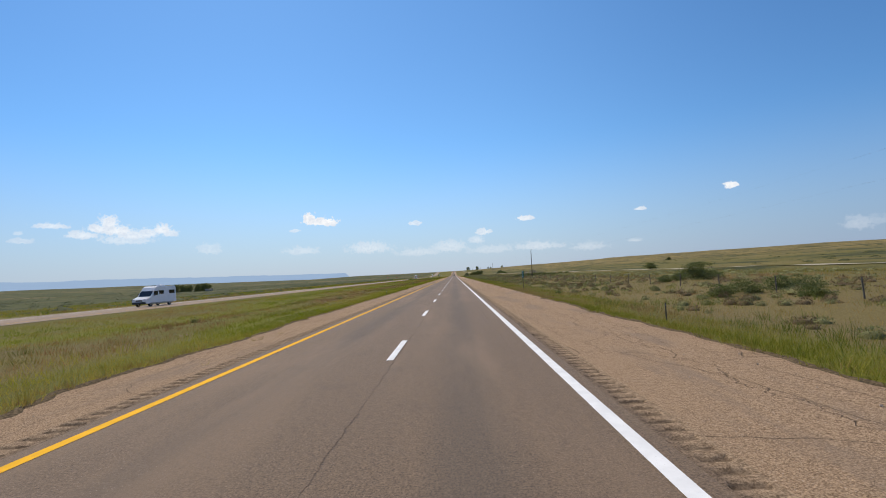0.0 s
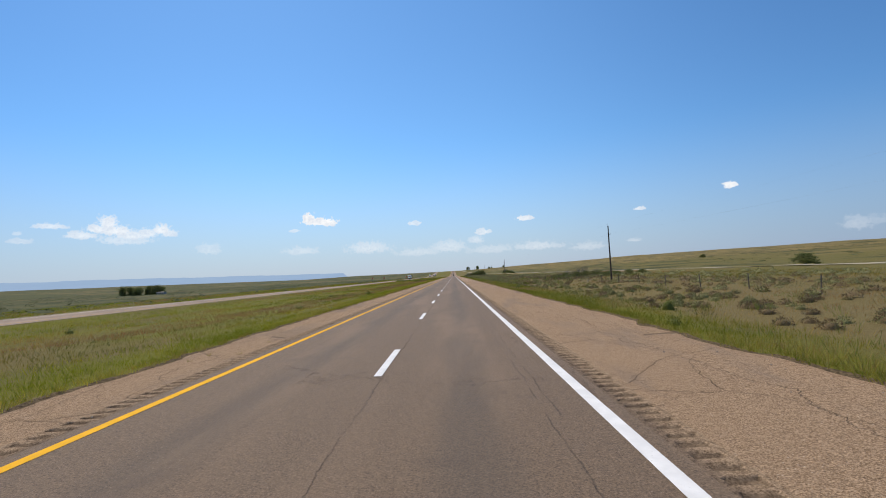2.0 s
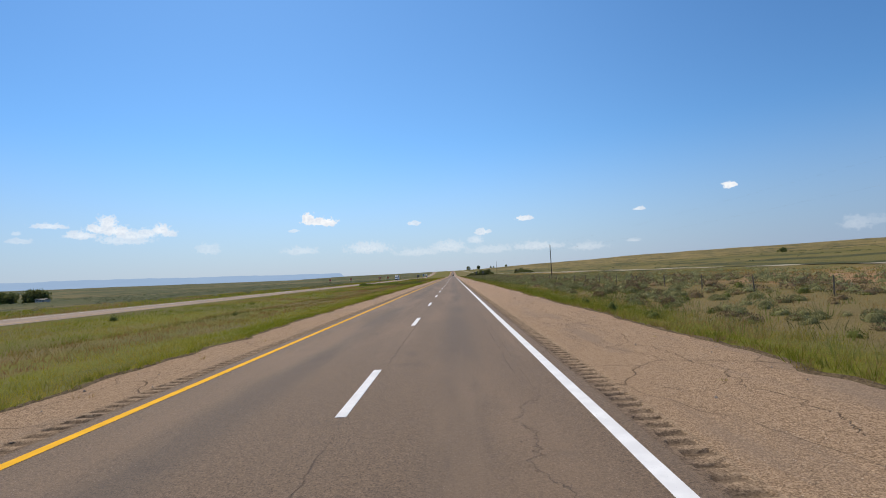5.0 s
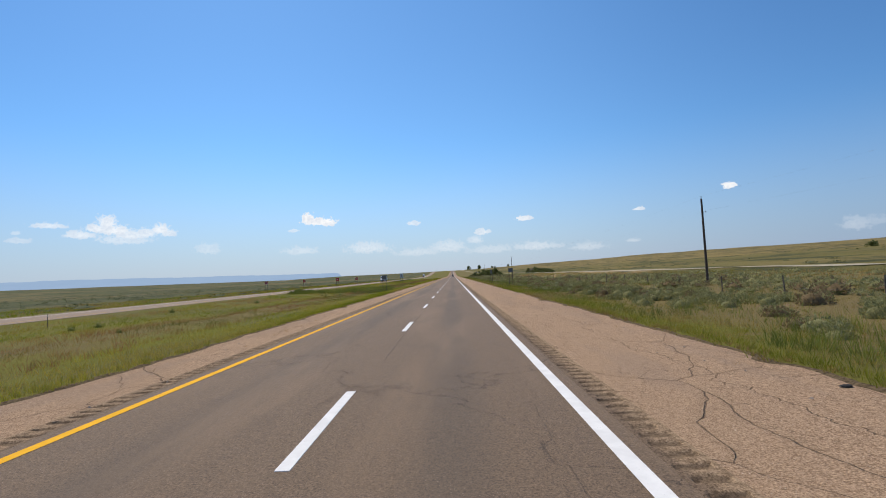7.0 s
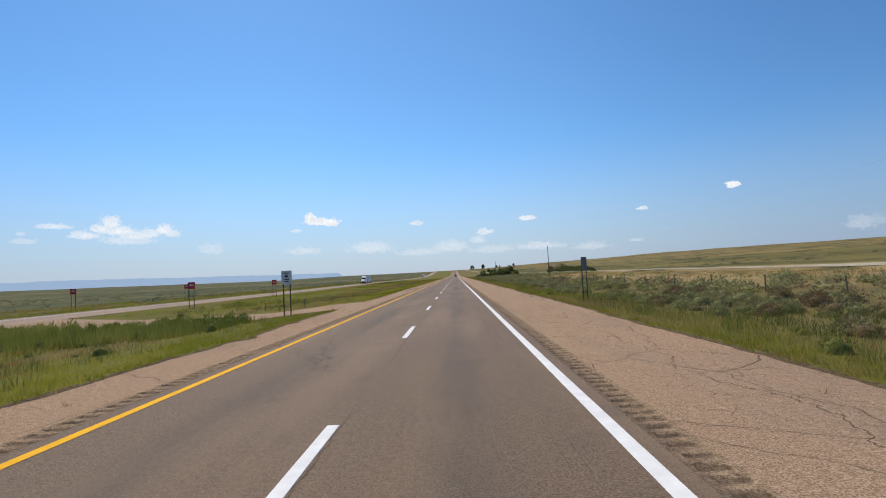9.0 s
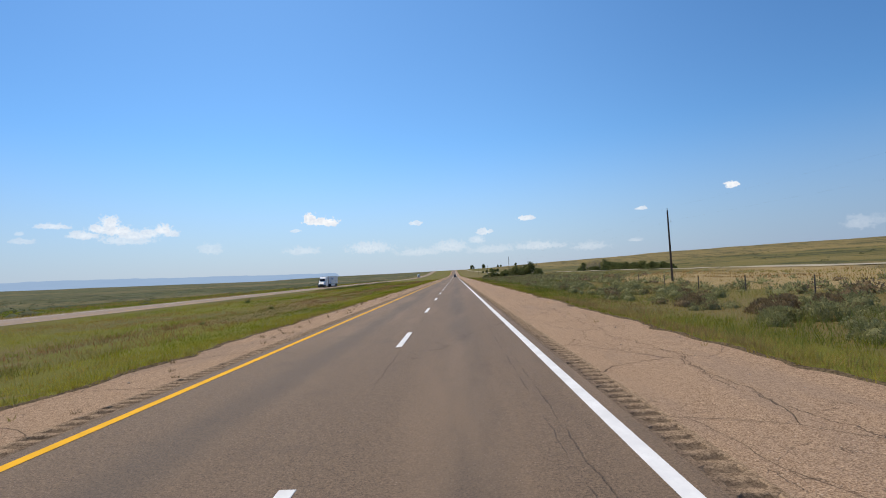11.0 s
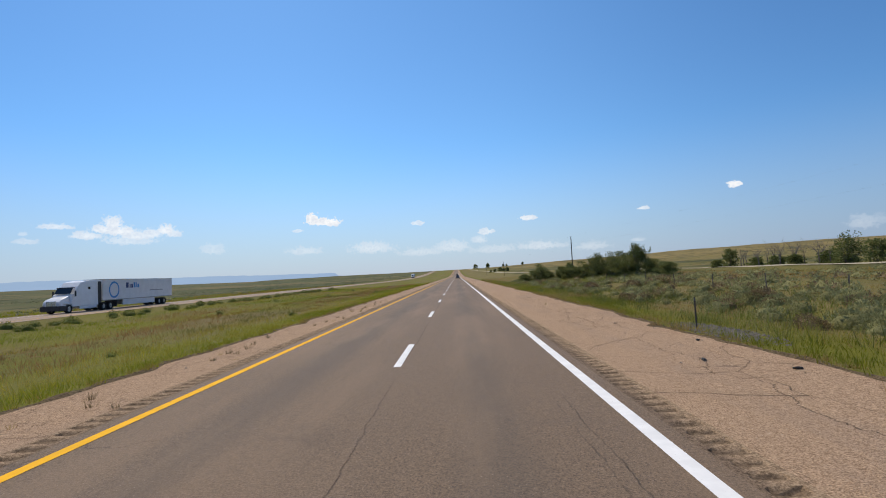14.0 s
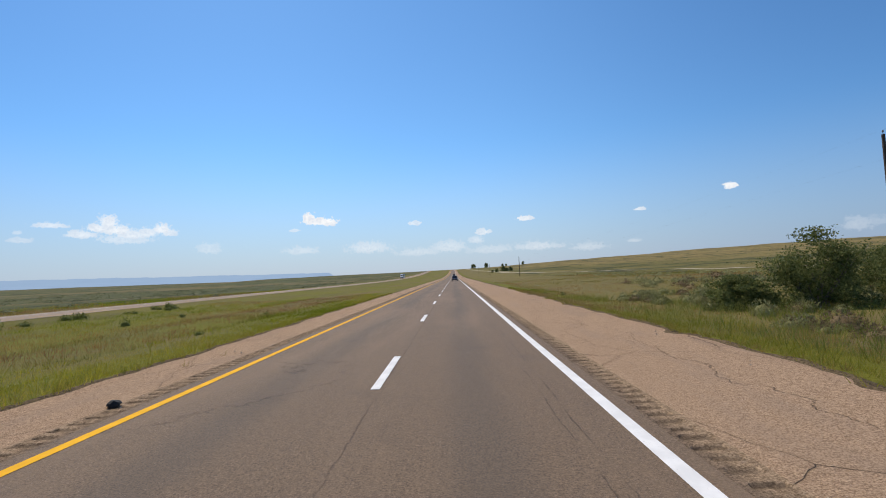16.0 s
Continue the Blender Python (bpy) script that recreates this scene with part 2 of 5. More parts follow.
def prairie():
    """Soil and short grass of the open land, greener by the road and tawny on the rise."""
    m, q, b = material("prairie_ground", 0.95, 0, 0.1)
    p = q.place()
    x, y, z = q.xyz(p)[0:3]
    fine = q.noise(p, 7, 5, .7)
    mid = q.noise(q.place((1, .45, 1)), .16, 5, .6)
    wide = q.noise(q.place((1, .5, 1)), .012, 5, .55)
    green = q.mix(fine, (.08, .082, .008), (.235, .225, .03))
    olive = q.mix(fine, (.082, .078, .020), (.205, .182, .054))
    tawny = q.mix(fine, (.165, .125, .043), (.315, .238, .092))
    soil = q.mix(fine, (.17, .115, .075), (.30, .21, .14))
    col = q.mix(q.step(mid, .38, .66), green, olive)
    far = q.step(q.math("ABSOLUTE", q.math("ADD", x, 2)), 22, 60)
    field = q.math("MULTIPLY", q.step(x, 10.5, 14), q.step(q.noise(q.place((1, .5, 1)), .09, 4, .6), .22, .40))
    field = q.math("MULTIPLY", field, q.step(y, 345, 420, 1.0, .75))
    rust = q.math("MULTIPLY", q.math("MULTIPLY", q.step(x, -9, -12), q.step(x, -24, -19, .35, 1.0)), q.step(q.noise(q.place((1, .5, 1)), .08, 4, .6), .44, .60))
    col = q.mix(q.math("MULTIPLY", field, .8), col, q.mix(fine, (.125, .095, .043), (.265, .198, .095)))
    col = q.mix(q.math("MULTIPLY", rust, .6), col, q.mix(fine, (.12, .085, .04), (.27, .185, .095)))
    col = q.mix(q.math("MULTIPLY", far, .8), col, olive)
    rise = q.math("MULTIPLY", q.step(z, 2.5, 12), q.step(x, 60, 140))
    dry = q.math("ADD", q.math("MULTIPLY", rise, .95), q.math("MULTIPLY", q.step(wide, .48, .62), q.math("MULTIPLY", far, .55)), clamp=True)
    col = q.mix(dry, col, tawny)
    scrub = q.math("MULTIPLY", q.step(q.noise(q.place((1, .35, 1)), .045, 6, .7), .50, .60), far)
    band = q.math("MULTIPLY", q.step(q.noise(q.place((1, .22, 1)), .014, 5, .65), .46, .60), q.step(x, 70, 120))
    col = q.mix(q.math("MULTIPLY", band, .45), col, q.mix(fine, (.06, .058, .018), (.14, .125, .045)))
    xw = q.math("ADD", x, q.math("MULTIPLY", q.math("SUBTRACT", q.noise(p, .07, 4, .6), .5), 22))
    yw = q.math("ADD", y, q.math("MULTIPLY", q.math("SUBTRACT", q.noise(q.place((1, 1, 1), (40, 9, 0)), .05, 4, .6), .5), 60))
    hay = q.math("MULTIPLY", q.math("MULTIPLY", q.step(xw, 24, 27), q.step(xw, 76, 68)), q.math("MULTIPLY", q.step(yw, 362, 390), q.step(yw, 540, 490)))
    col = q.mix(q.math("MULTIPLY", hay, .8), col, q.mix(fine, (.28, .20, .09), (.48, .36, .18)))
    plain = q.step(x, -50, -90)
    col = q.mix(q.math("MULTIPLY", plain, .8), col, q.mix(mid, (.046, .062, .026), (.108, .114, .050)))
    tan = q.math("MULTIPLY", plain, q.step(q.noise(q.place((.25, 1, 1)), .006, 5, .6), .46, .60))
    col = q.mix(q.math("MULTIPLY", tan, .6), col, q.mix(fine, (.15, .115, .05), (.26, .20, .09)))
    col = q.mix(q.math("MULTIPLY", scrub, .85), col, (.045, .055, .025))
    clear = q.math("MULTIPLY", q.math("MULTIPLY", q.step(xw, 26, 31), q.step(xw, 62, 52)), q.math("MULTIPLY", q.step(yw, 203, 212), q.step(yw, 262, 236)))
    col = q.mix(q.math("MULTIPLY", clear, q.step(q.noise(p, .12, 4, .6), .36, .5)), col, q.mix(fine, (.25, .15, .075), (.42, .27, .14)))
    # dark bands by the pavement: bare soil, with the grass's shadow painted in
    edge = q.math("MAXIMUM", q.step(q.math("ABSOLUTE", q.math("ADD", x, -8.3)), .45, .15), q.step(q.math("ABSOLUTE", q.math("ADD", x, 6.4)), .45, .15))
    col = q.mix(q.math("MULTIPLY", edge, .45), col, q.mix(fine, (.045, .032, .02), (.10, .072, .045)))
    bare = q.step(q.noise(p, .35, 4, .65), .62, .70)
    col = q.mix(q.math("MULTIPLY", bare, .55), col, soil)
    q.put(b.inputs["Base Color"], col)
    bump(q, b, q.math("ADD", fine, q.noise(p, 1.6, 4)), .8, .12)
    return m


def leafy(name, stops, through_light=0.35, patch=None, rough=0.7, grain=0):
    """Blades and leaves: each island its own tone, tones drifting over the land in patches."""
    m, q, b = material(name, rough, 0, 0.08)
    g = q.t.nodes.new("ShaderNodeNewGeometry")
    p = q.place()
    f = g.outputs["Random Per Island"]
    if patch:
        drift = q.noise(q.place((1, .4, 1)), patch, 3, .6)
        f = q.math("ADD", q.math("MULTIPLY", f, .30), q.math("MULTIPLY", q.step(drift, .36, .64), .70))
    if grain:
        g2 = q.noise(p, grain, 4, .7)
        f = q.math("ADD", q.math("MULTIPLY", f, .45), q.math("MULTIPLY", q.step(g2, .32, .68), .55))
        bump(q, b, g2, .8, .03)
    n = len(stops)
    col = q.ramp(f, [(i / (n - 1), c) for i, c in enumerate(stops)])
    q.put(b.inputs["Base Color"], col)
    tr = q.t.nodes.new("ShaderNodeBsdfTranslucent")
    q.put(tr.inputs[0], col)
    mx = q.t.nodes.new("ShaderNodeMixShader")
    mx.inputs[0].default_value = through_light
    q.t.links.new(b.outputs[0], mx.inputs[1])
    q.t.links.new(tr.outputs[0], mx.inputs[2])
    q.t.links.new(mx.outputs[0], q.t.nodes["Material Output"].inputs[0])
    return m


def bark(name, a, c):
    m, q, b = material(name, 0.9, 0, 0.2)
    p = q.place((1, 1, .12))
    n = q.noise(p, 22, 5, .65)
    q.put(b.inputs["Base Color"], q.mix(q.step(n, .3, .7), a, c))
    bump(q, b, n, .7, .02)
    return m


def far_road():
    m, q, b = material("worn_pavement", 0.92, 0, 0.12)
    p = q.place()
    n = q.noise(p, 20, 4, .7)
    big = q.noise(q.place((.5, .08, 1)), 1.0, 5)
    c = q.mix(q.step(n, .3, .7), (.21, .162, .122), (.38, .30, .235))
    q.put(b.inputs["Base Color"], q.mix(q.math("MULTIPLY", q.step(big, .45, .7), .5), c, (.44, .33, .245)))
    bump(q, b, n, .5, .012)
    return m


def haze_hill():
    m = bpy.data.materials.new("haze_glow_mesa")
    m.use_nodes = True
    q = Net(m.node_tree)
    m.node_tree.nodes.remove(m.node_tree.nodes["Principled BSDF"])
    # distance haze put into the colour: the ridge itself glows pale blue
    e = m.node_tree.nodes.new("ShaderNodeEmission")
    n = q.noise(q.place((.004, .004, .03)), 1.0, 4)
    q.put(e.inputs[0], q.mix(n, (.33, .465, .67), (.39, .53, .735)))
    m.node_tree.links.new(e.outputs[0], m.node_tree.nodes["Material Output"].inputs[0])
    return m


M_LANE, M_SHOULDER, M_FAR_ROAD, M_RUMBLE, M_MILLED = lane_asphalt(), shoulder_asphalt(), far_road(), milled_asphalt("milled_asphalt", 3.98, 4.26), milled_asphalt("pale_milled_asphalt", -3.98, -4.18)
def soil():
    m, q, b = material("shaded_soil", 0.95, 0, 0.1)
    p = q.place()
    n = q.noise(p, 14, 5, .7)
    # soil brown, darkened to carry the shadow line beneath the overhanging grass
    c = q.mix(q.step(n, .3, .7), (.06, .043, .024), (.20, .145, .082))
    q.put(b.inputs["Base Color"], c)
    bump(q, b, n, .9, .05)
    return m


M_SHADED_SOIL = soil()
M_DUST = plain("pale_gravel", (.42, .37, .265), .95, 0, .2, 1.0, .1)
M_WHITE, M_YELLOW = paint("white_road_paint", (.84, .84, .82), .5), paint("yellow_road_paint", (.90, .47, .012), .45)
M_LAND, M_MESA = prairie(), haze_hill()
M_GRASS = leafy("verge_grass", [(0.158, 0.175, 0.016), (0.236, 0.240, 0.026), (0.315, 0.285, 0.045), (0.378, 0.295, 0.085), (0.378, 0.255, 0.105), (0.315, 0.195, 0.090)], .42, .16)
M_MEDIAN = leafy("median_grass", [(0.147, 0.189, 0.013), (0.235, 0.275, 0.019), (0.353, 0.324, 0.032), (0.411, 0.270, 0.084), (0.340, 0.184, 0.089)], .40, .085)
M_SAGE = leafy("sage_leaf", [(0.169, 0.161, 0.068), (0.244, 0.239, 0.105), (0.328, 0.320, 0.144), (0.406, 0.393, 0.182)], .45, grain=14)
M_BRUSH = leafy("dry_brush", [(0.131, 0.094, 0.053), (0.194, 0.142, 0.078), (0.269, 0.198, 0.108), (0.338, 0.258, 0.138)], .4, grain=14)
M_RUSTY = leafy("rusty_grass", [(0.108, 0.127, 0.023), (0.192, 0.182, 0.037), (0.300, 0.220, 0.053), (0.383, 0.220, 0.089), (0.319, 0.160, 0.084), (0.153, 0.132, 0.032)], .38, .14)
M_WEED = leafy("weed_leaf", [(.10, .12, .03), (.16, .18, .045), (.24, .25, .08)], .4, grain=16)
M_FIELD = leafy("field_grass", [(0.187, 0.187, 0.032), (0.308, 0.259, 0.058), (0.407, 0.297, 0.095), (0.429, 0.275, 0.105), (0.352, 0.198, 0.089)], .36, .06)
M_SCRUB = leafy("scrub_leaf", [(0.064, 0.077, 0.032), (0.098, 0.113, 0.047), (0.145, 0.155, 0.077)], .3, .05)
M_SCRUBGRASS = leafy("dark_growth", [(.075, .09, .028), (.12, .13, .045), (.18, .17, .075)], .3, .1)
M_FORB = leafy("forb_leaf", [(0.115, 0.144, 0.033), (0.184, 0.213, 0.044), (0.276, 0.287, 0.066), (0.356, 0.322, 0.094)], .4, .11)
M_LUSH = leafy("lush_grass", [(0.155, 0.185, 0.013), (0.241, 0.265, 0.018), (0.337, 0.325, 0.028), (0.407, 0.345, 0.055), (0.407, 0.290, 0.090)], .44, .12)
M_EDGE = leafy("edge_grass", [(.17, .19, .02), (.26, .25, .035), (.34, .275, .06), (.36, .25, .085), (.30, .19, .08)], .4, .07)
M_TREE = leafy("tree_leaf", [(.085, .108, .036), (.125, .150, .050), (.18, .20, .068), (.25, .255, .095)], .45)
M_BARK = bark("grey_bark", (.09, .075, .06), (.22, .19, .155))
M_DEAD = bark("dead_wood", (.13, .105, .09), (.27, .23, .20))
M_POLE = bark("weathered_pole", (.05, .038, .03), (.13, .10, .08))
M_POST = bark("fence_wood", (.08, .065, .05), (.22, .19, .15))


# ============ mesh helpers ============
def np_mesh(name, verts, faces, mat, parent=None, smooth=False):
    verts, faces = np.asarray(verts, np.float32), np.asarray(faces, np.int32)
    k = faces.shape[1]
    me = bpy.data.meshes.new(name)
    me.vertices.add(len(verts))
    me.vertices.foreach_set("co", verts.ravel())
    me.loops.add(faces.size)
    me.loops.foreach_set("vertex_index", faces.ravel())
    me.polygons.add(len(faces))
    me.polygons.foreach_set("loop_start", np.arange(0, faces.size, k, dtype=np.int32))
    me.polygons.foreach_set("use_smooth", np.full(len(faces), smooth))
    me.update(calc_edges=True)
    me.materials.append(mat)
    ob = new(name, me)
    if parent:
        ob.parent = parent
    return ob


def part(name, bm, mat, parent=None, label=""):
    me = bpy.data.meshes.new(name)
    bm.to_mesh(me)
    bm.free()
    me.materials.append(mat)
    ob = new(name, me)
    if parent:
        ob.parent = parent
    return tagged(ob, label) if label else ob


def box(bm, c, s, bevel=0.0, m=None):
    """A box of size s about c, its edges rounded."""
    r = bmesh.ops.create_cube(bm, size=1.0)
    bmesh.ops.scale(bm, vec=s, verts=r["verts"])
    if bevel:
        e = list({e for v in r["verts"] for e in v.link_edges})
        g = bmesh.ops.bevel(bm, geom=e, offset=bevel, segments=2, affect="EDGES", profile=.5)
        vs = list({v for f in g["faces"] for v in f.verts} | {v for v in r["verts"] if v.is_valid})
    else:
        vs = r["verts"]
    bmesh.ops.translate(bm, vec=c, verts=vs)
    if m is not None:
        bmesh.ops.transform(bm, matrix=m, verts=vs)
    return vs


def rod(bm, a, b, r0, r1, n=8):
    """A tapered round bar from a to b."""
    a, b = Vector(a), Vector(b)
    m = Matrix.Translation((a + b) / 2) @ (b - a).to_track_quat("Z", "Y").to_matrix().to_4x4()
    return bmesh.ops.create_cone(bm, cap_ends=True, segments=n, radius1=r0, radius2=r1, depth=(b - a).length, matrix=m)["verts"]


def sstep(a, b, v):
    t = np.clip((np.asarray(v, float) - a) / (b - a), 0, 1)
    return t * t * (3 - 2 * t)


def wave(x, y, size, seed):
    """Smooth random relief of about that size, -1 to 1."""
    r = np.random.RandomState(seed)
    out = 0
    for _ in range(5):
        a, p, k = r.uniform(0, 6.283), r.uniform(0, 6.283), r.uniform(.6, 1.7) * 6.283 / size
        out = out + np.sin((x * np.cos(a) + y * np.sin(a)) * k + p)
    return out / 3.2


R_EDGE, L_EDGE = 8.15, -6.3


def far_axis(y):
    """Middle of the other carriageway."""
    return -40.3 - 4.5 * sstep(430, 600, y) - 20.0 * sstep(900, 2200, y)


def land(x, y):
    x, y = np.asarray(x, float), np.asarray(y, float)
    right = np.interp(x, [7.4, 10.4, 14, 22, 30, 51, 54, 60, 63, 75, 120, 220, 400, 600, 900, 1500, 5000], [-.14, -.32, -.5, -.1, .0, .35, .85, .85, .65, .8, 2.0, 6.5, 13.5, 21, 31, 44, 60])
    shift = x - (far_axis(y) + 40.3) * sstep(-12, -32, x)
    left = np.interp(-shift, [5.5, 8, 13, 20, 32, 34.8, 46, 48, 55, 80, 260, 800, 3000, 5000], [-.14, -.24, -.48, -.75, -.6, -.44, -.44, -.5, -.8, -1.2, -2.5, -.5, 22, 46])
    bed = sstep(362, 370, y) * (1 - sstep(382, 390, y)) * sstep(-36, -34.5, x)
    left = left * (1 - bed) + bed * np.interp(-x, [5.5, 9, 15, 28, 35], [-.08, -.22, -.80, -.86, -.46])
    z = np.where(x > 0, np.where(x < 7.4, -.14, right), np.where(x > -5.5, -.14, left))
    up = 19.5 * sstep(820, 2250, y) - 9.0 * sstep(2350, 3600, y)
    z = z + up * (1 - sstep(-300, -900, x)) + 16 * sstep(900, 5000, y) * sstep(-200, -900, x)
    calm = np.clip(np.minimum(np.abs(x - R_EDGE), np.abs(x - L_EDGE)) / 8, 0, 1) * np.where((x > L_EDGE) & (x < R_EDGE), 0, 1)
    calm = calm * np.clip((np.abs(x - far_axis(y)) - 5) / 6, 0, 1) * (1 - bed)
    far = np.clip((np.abs(x) - 62) / 400, 0, 1)
    return z + calm * (.10 * wave(x, y, 9, 3) + .10 * wave(x, y, 31, 4)) + far * (.9 * wave(x, y, 160, 5) + 2.0 * far * wave(x, y, 520, 6))


# ============ ground, roads ============
def grid(xs, ys, zf):
    X, Y = np.meshgrid(xs, ys)
    v = np.stack([X, Y, zf(X, Y)], -1).reshape(-1, 3)
    nx, ny = len(xs), len(ys)
    i = (np.arange(ny - 1)[:, None] * nx + np.arange(nx - 1)[None]).ravel()
    return v, np.stack([i, i + 1, i + nx + 1, i + nx], 1)


def build_ground():
    xr = np.concatenate([np.arange(7.4, 30, 1.0), np.arange(30, 90, 3), np.geomspace(90, 5000, 42)])
    xl = -np.concatenate([np.arange(5.5, 46, 1.0), np.arange(46, 100, 5), np.geomspace(100, 5000, 40)])
    xs = np.concatenate([xl[::-1], [-2, 2], xr])
    ys = np.concatenate([[-400, -200, -80], np.arange(-40, 760, 2.5), np.geomspace(760, 5000, 70)])
    v, f = grid(xs, ys, land)
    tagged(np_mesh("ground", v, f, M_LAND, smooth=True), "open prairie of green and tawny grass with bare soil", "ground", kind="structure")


def road_z(y):
    return 19.5 * sstep(820, 2250, y)


ROWS = np.concatenate([np.arange(-30, 700, .25), np.arange(700, 1000, 5), np.geomspace(1000, 2700, 60)])
LONG = np.concatenate([np.arange(-30, 760, 5.0), np.geomspace(760, 2700, 70)])


def strip(name, lo, hi, mat, parent=None, lift=0.0, rows=LONG, cols=2):
    """A band along the road between two lines, which may waver."""
    lo = lo(rows) if callable(lo) else np.full(len(rows), float(lo))
    hi = hi(rows) if callable(hi) else np.full(len(rows), float(hi))
    k = np.linspace(0, 1, cols)[None]
    X = lo[:, None] * (1 - k) + hi[:, None] * k
    Y = np.repeat(rows[:, None], cols, 1)
    Z = np.repeat((road_z(rows) + lift)[:, None], cols, 1)
    v = np.stack([X, Y, Z], -1).reshape(-1, 3)
    i = (np.arange(len(rows) - 1)[:, None] * cols + np.arange(cols - 1)[None]).ravel()
    return np_mesh(name, v, np.stack([i, i + 1, i + cols + 1, i + cols], 1), mat, parent)


def ragged(base, sign, seed):
    r = np.random.RandomState(seed)

    def line(y):
        fine = np.convolve(r.uniform(-1, 1, len(y) + 8), np.ones(3) / 3, "same")[4:-4]
        bite = np.convolve((r.uniform(0, 1, len(y)) > .972) * r.uniform(.3, 1, len(y)), np.hanning(7), "same")
        return base + sign * (.13 * wave(y * 0, y, 13, seed) + .11 * wave(y * 0, y, 3.6, seed + 1) + .10 * fine - .38 * np.minimum(bite, 1.2))
    return line


def skirted(name, inner, e, sign, mat, parent):
    """A shoulder slab whose outer edge breaks off raggedly over the soil."""
    n = len(ROWS)
    z = road_z(ROWS)
    cols = [np.stack([np.full(n, inner), ROWS, z], 1), np.stack([e, ROWS, z - .012], 1), np.stack([e + sign * .03, ROWS, z - .03], 1), np.stack([e + sign * .04, ROWS, z - .40], 1)]
    v = np.stack(cols, 1).reshape(-1, 3)
    i = (np.arange(n - 1)[:, None] * 4 + np.arange(3)[None]).ravel()
    f = np.stack([i, i + 1, i + 5, i + 4], 1)
    return np_mesh(name, v, f if sign > 0 else f[:, ::-1], mat, parent)


E_RIGHT, E_LEFT = ragged(R_EDGE, 1, 11)(ROWS), ragged(L_EDGE, -1, 12)(ROWS)


def berm(e, sign, seed):
    """Soil that has crept up over the pavement's edge, coloured dark for the shadow under the grass too."""
    r = np.random.RandomState(seed)
    n = len(ROWS)
    far = ROWS > 700
    z = road_z(ROWS)
    hump = .018 + .02 * wave(ROWS, ROWS * 0, 1.7, seed) + r.uniform(-.012, .012, n)
    if sign < 0:
        hump = np.where((ROWS > 369.5) & (ROWS < 382.5), -.12, hump)
    e1 = e + sign * (.05 + .05 * r.uniform(0, 1, n))
    cols = []
    for off, zz in ((0, hump * 0 - .02), (.03, hump * .7), (.09, hump), (.22, hump * .5 - .05)):
        cols.append(np.stack([(e if off == 0 else e1) + sign * off - sign * .04, ROWS, z + zz], 1))
    xo = e + sign * .75
    cols.append(np.stack([xo, ROWS, land(xo, ROWS) - .03], 1))
    v = np.stack(cols, 1).reshape(-1, 3)
    i = (np.arange(n - 1)[:, None] * 5 + np.arange(4)[None]).ravel()
    f = np.stack([i, i + 1, i + 6, i + 5], 1)
    tagged(np_mesh("shaded_soil_edge", v, f if sign > 0 else f[:, ::-1], M_SHADED_SOIL, smooth=True), "crumbling soil along the pavement's edge, shadow line in its colour", "soil", kind="structure")


def rumble(name, x0, x1, parent, mat, share, deepest):
    """Milled grooves every 30 cm beside the edge line, cut into the pavement, worn uneven."""
    ys = np.arange(-4, 650, .05)
    r = np.random.RandomState(7)
    n = len(ys) // 6 + 2

    def per(lo, hi):
        return np.repeat(r.uniform(lo, hi, n), 6)[:len(ys)]
    ph = np.clip((ys % .30) / .30 + per(-.03, .05), 0, 1)
    worn = .92 + .22 * wave(ys, ys * 0, 17, 71)
    cut = np.where(ph < share, -deepest * np.sqrt(np.sin(np.pi * np.clip(ph / share, 0, 1))), 0) * per(.75, 1.25) * np.clip(worn, .5, 1.2)
    xs = np.array([x0, x0 + .05, x0 + .10, (x0 + x1) / 2, x1 - .10, x1 - .05, x1])
    w = np.array([0, 0, 1, 1, 1, 0, 0.])
    X, Y = np.meshgrid(xs, ys)
    X[:, 1:3] += per(-.035, .03)[:, None]
    X[:, 4:6] += per(-.03, .035)[:, None]
    deep = w[None] * (1 + r.uniform(-.25, .25, X.shape))
    Y = Y + r.uniform(-.006, .006, Y.shape) * w[None]
    rough = r.uniform(-.005, .004, X.shape) * w[None]
    v = np.stack([X, Y, cut[:, None] * deep + rough + .001], -1).reshape(-1, 3)
    nx = len(xs)
    i = (np.arange(len(ys) - 1)[:, None] * nx + np.arange(nx - 1)[None]).ravel()
    return np_mesh(name, v, np.stack([i, i + 1, i + nx + 1, i + nx], 1), mat, parent, smooth=False)


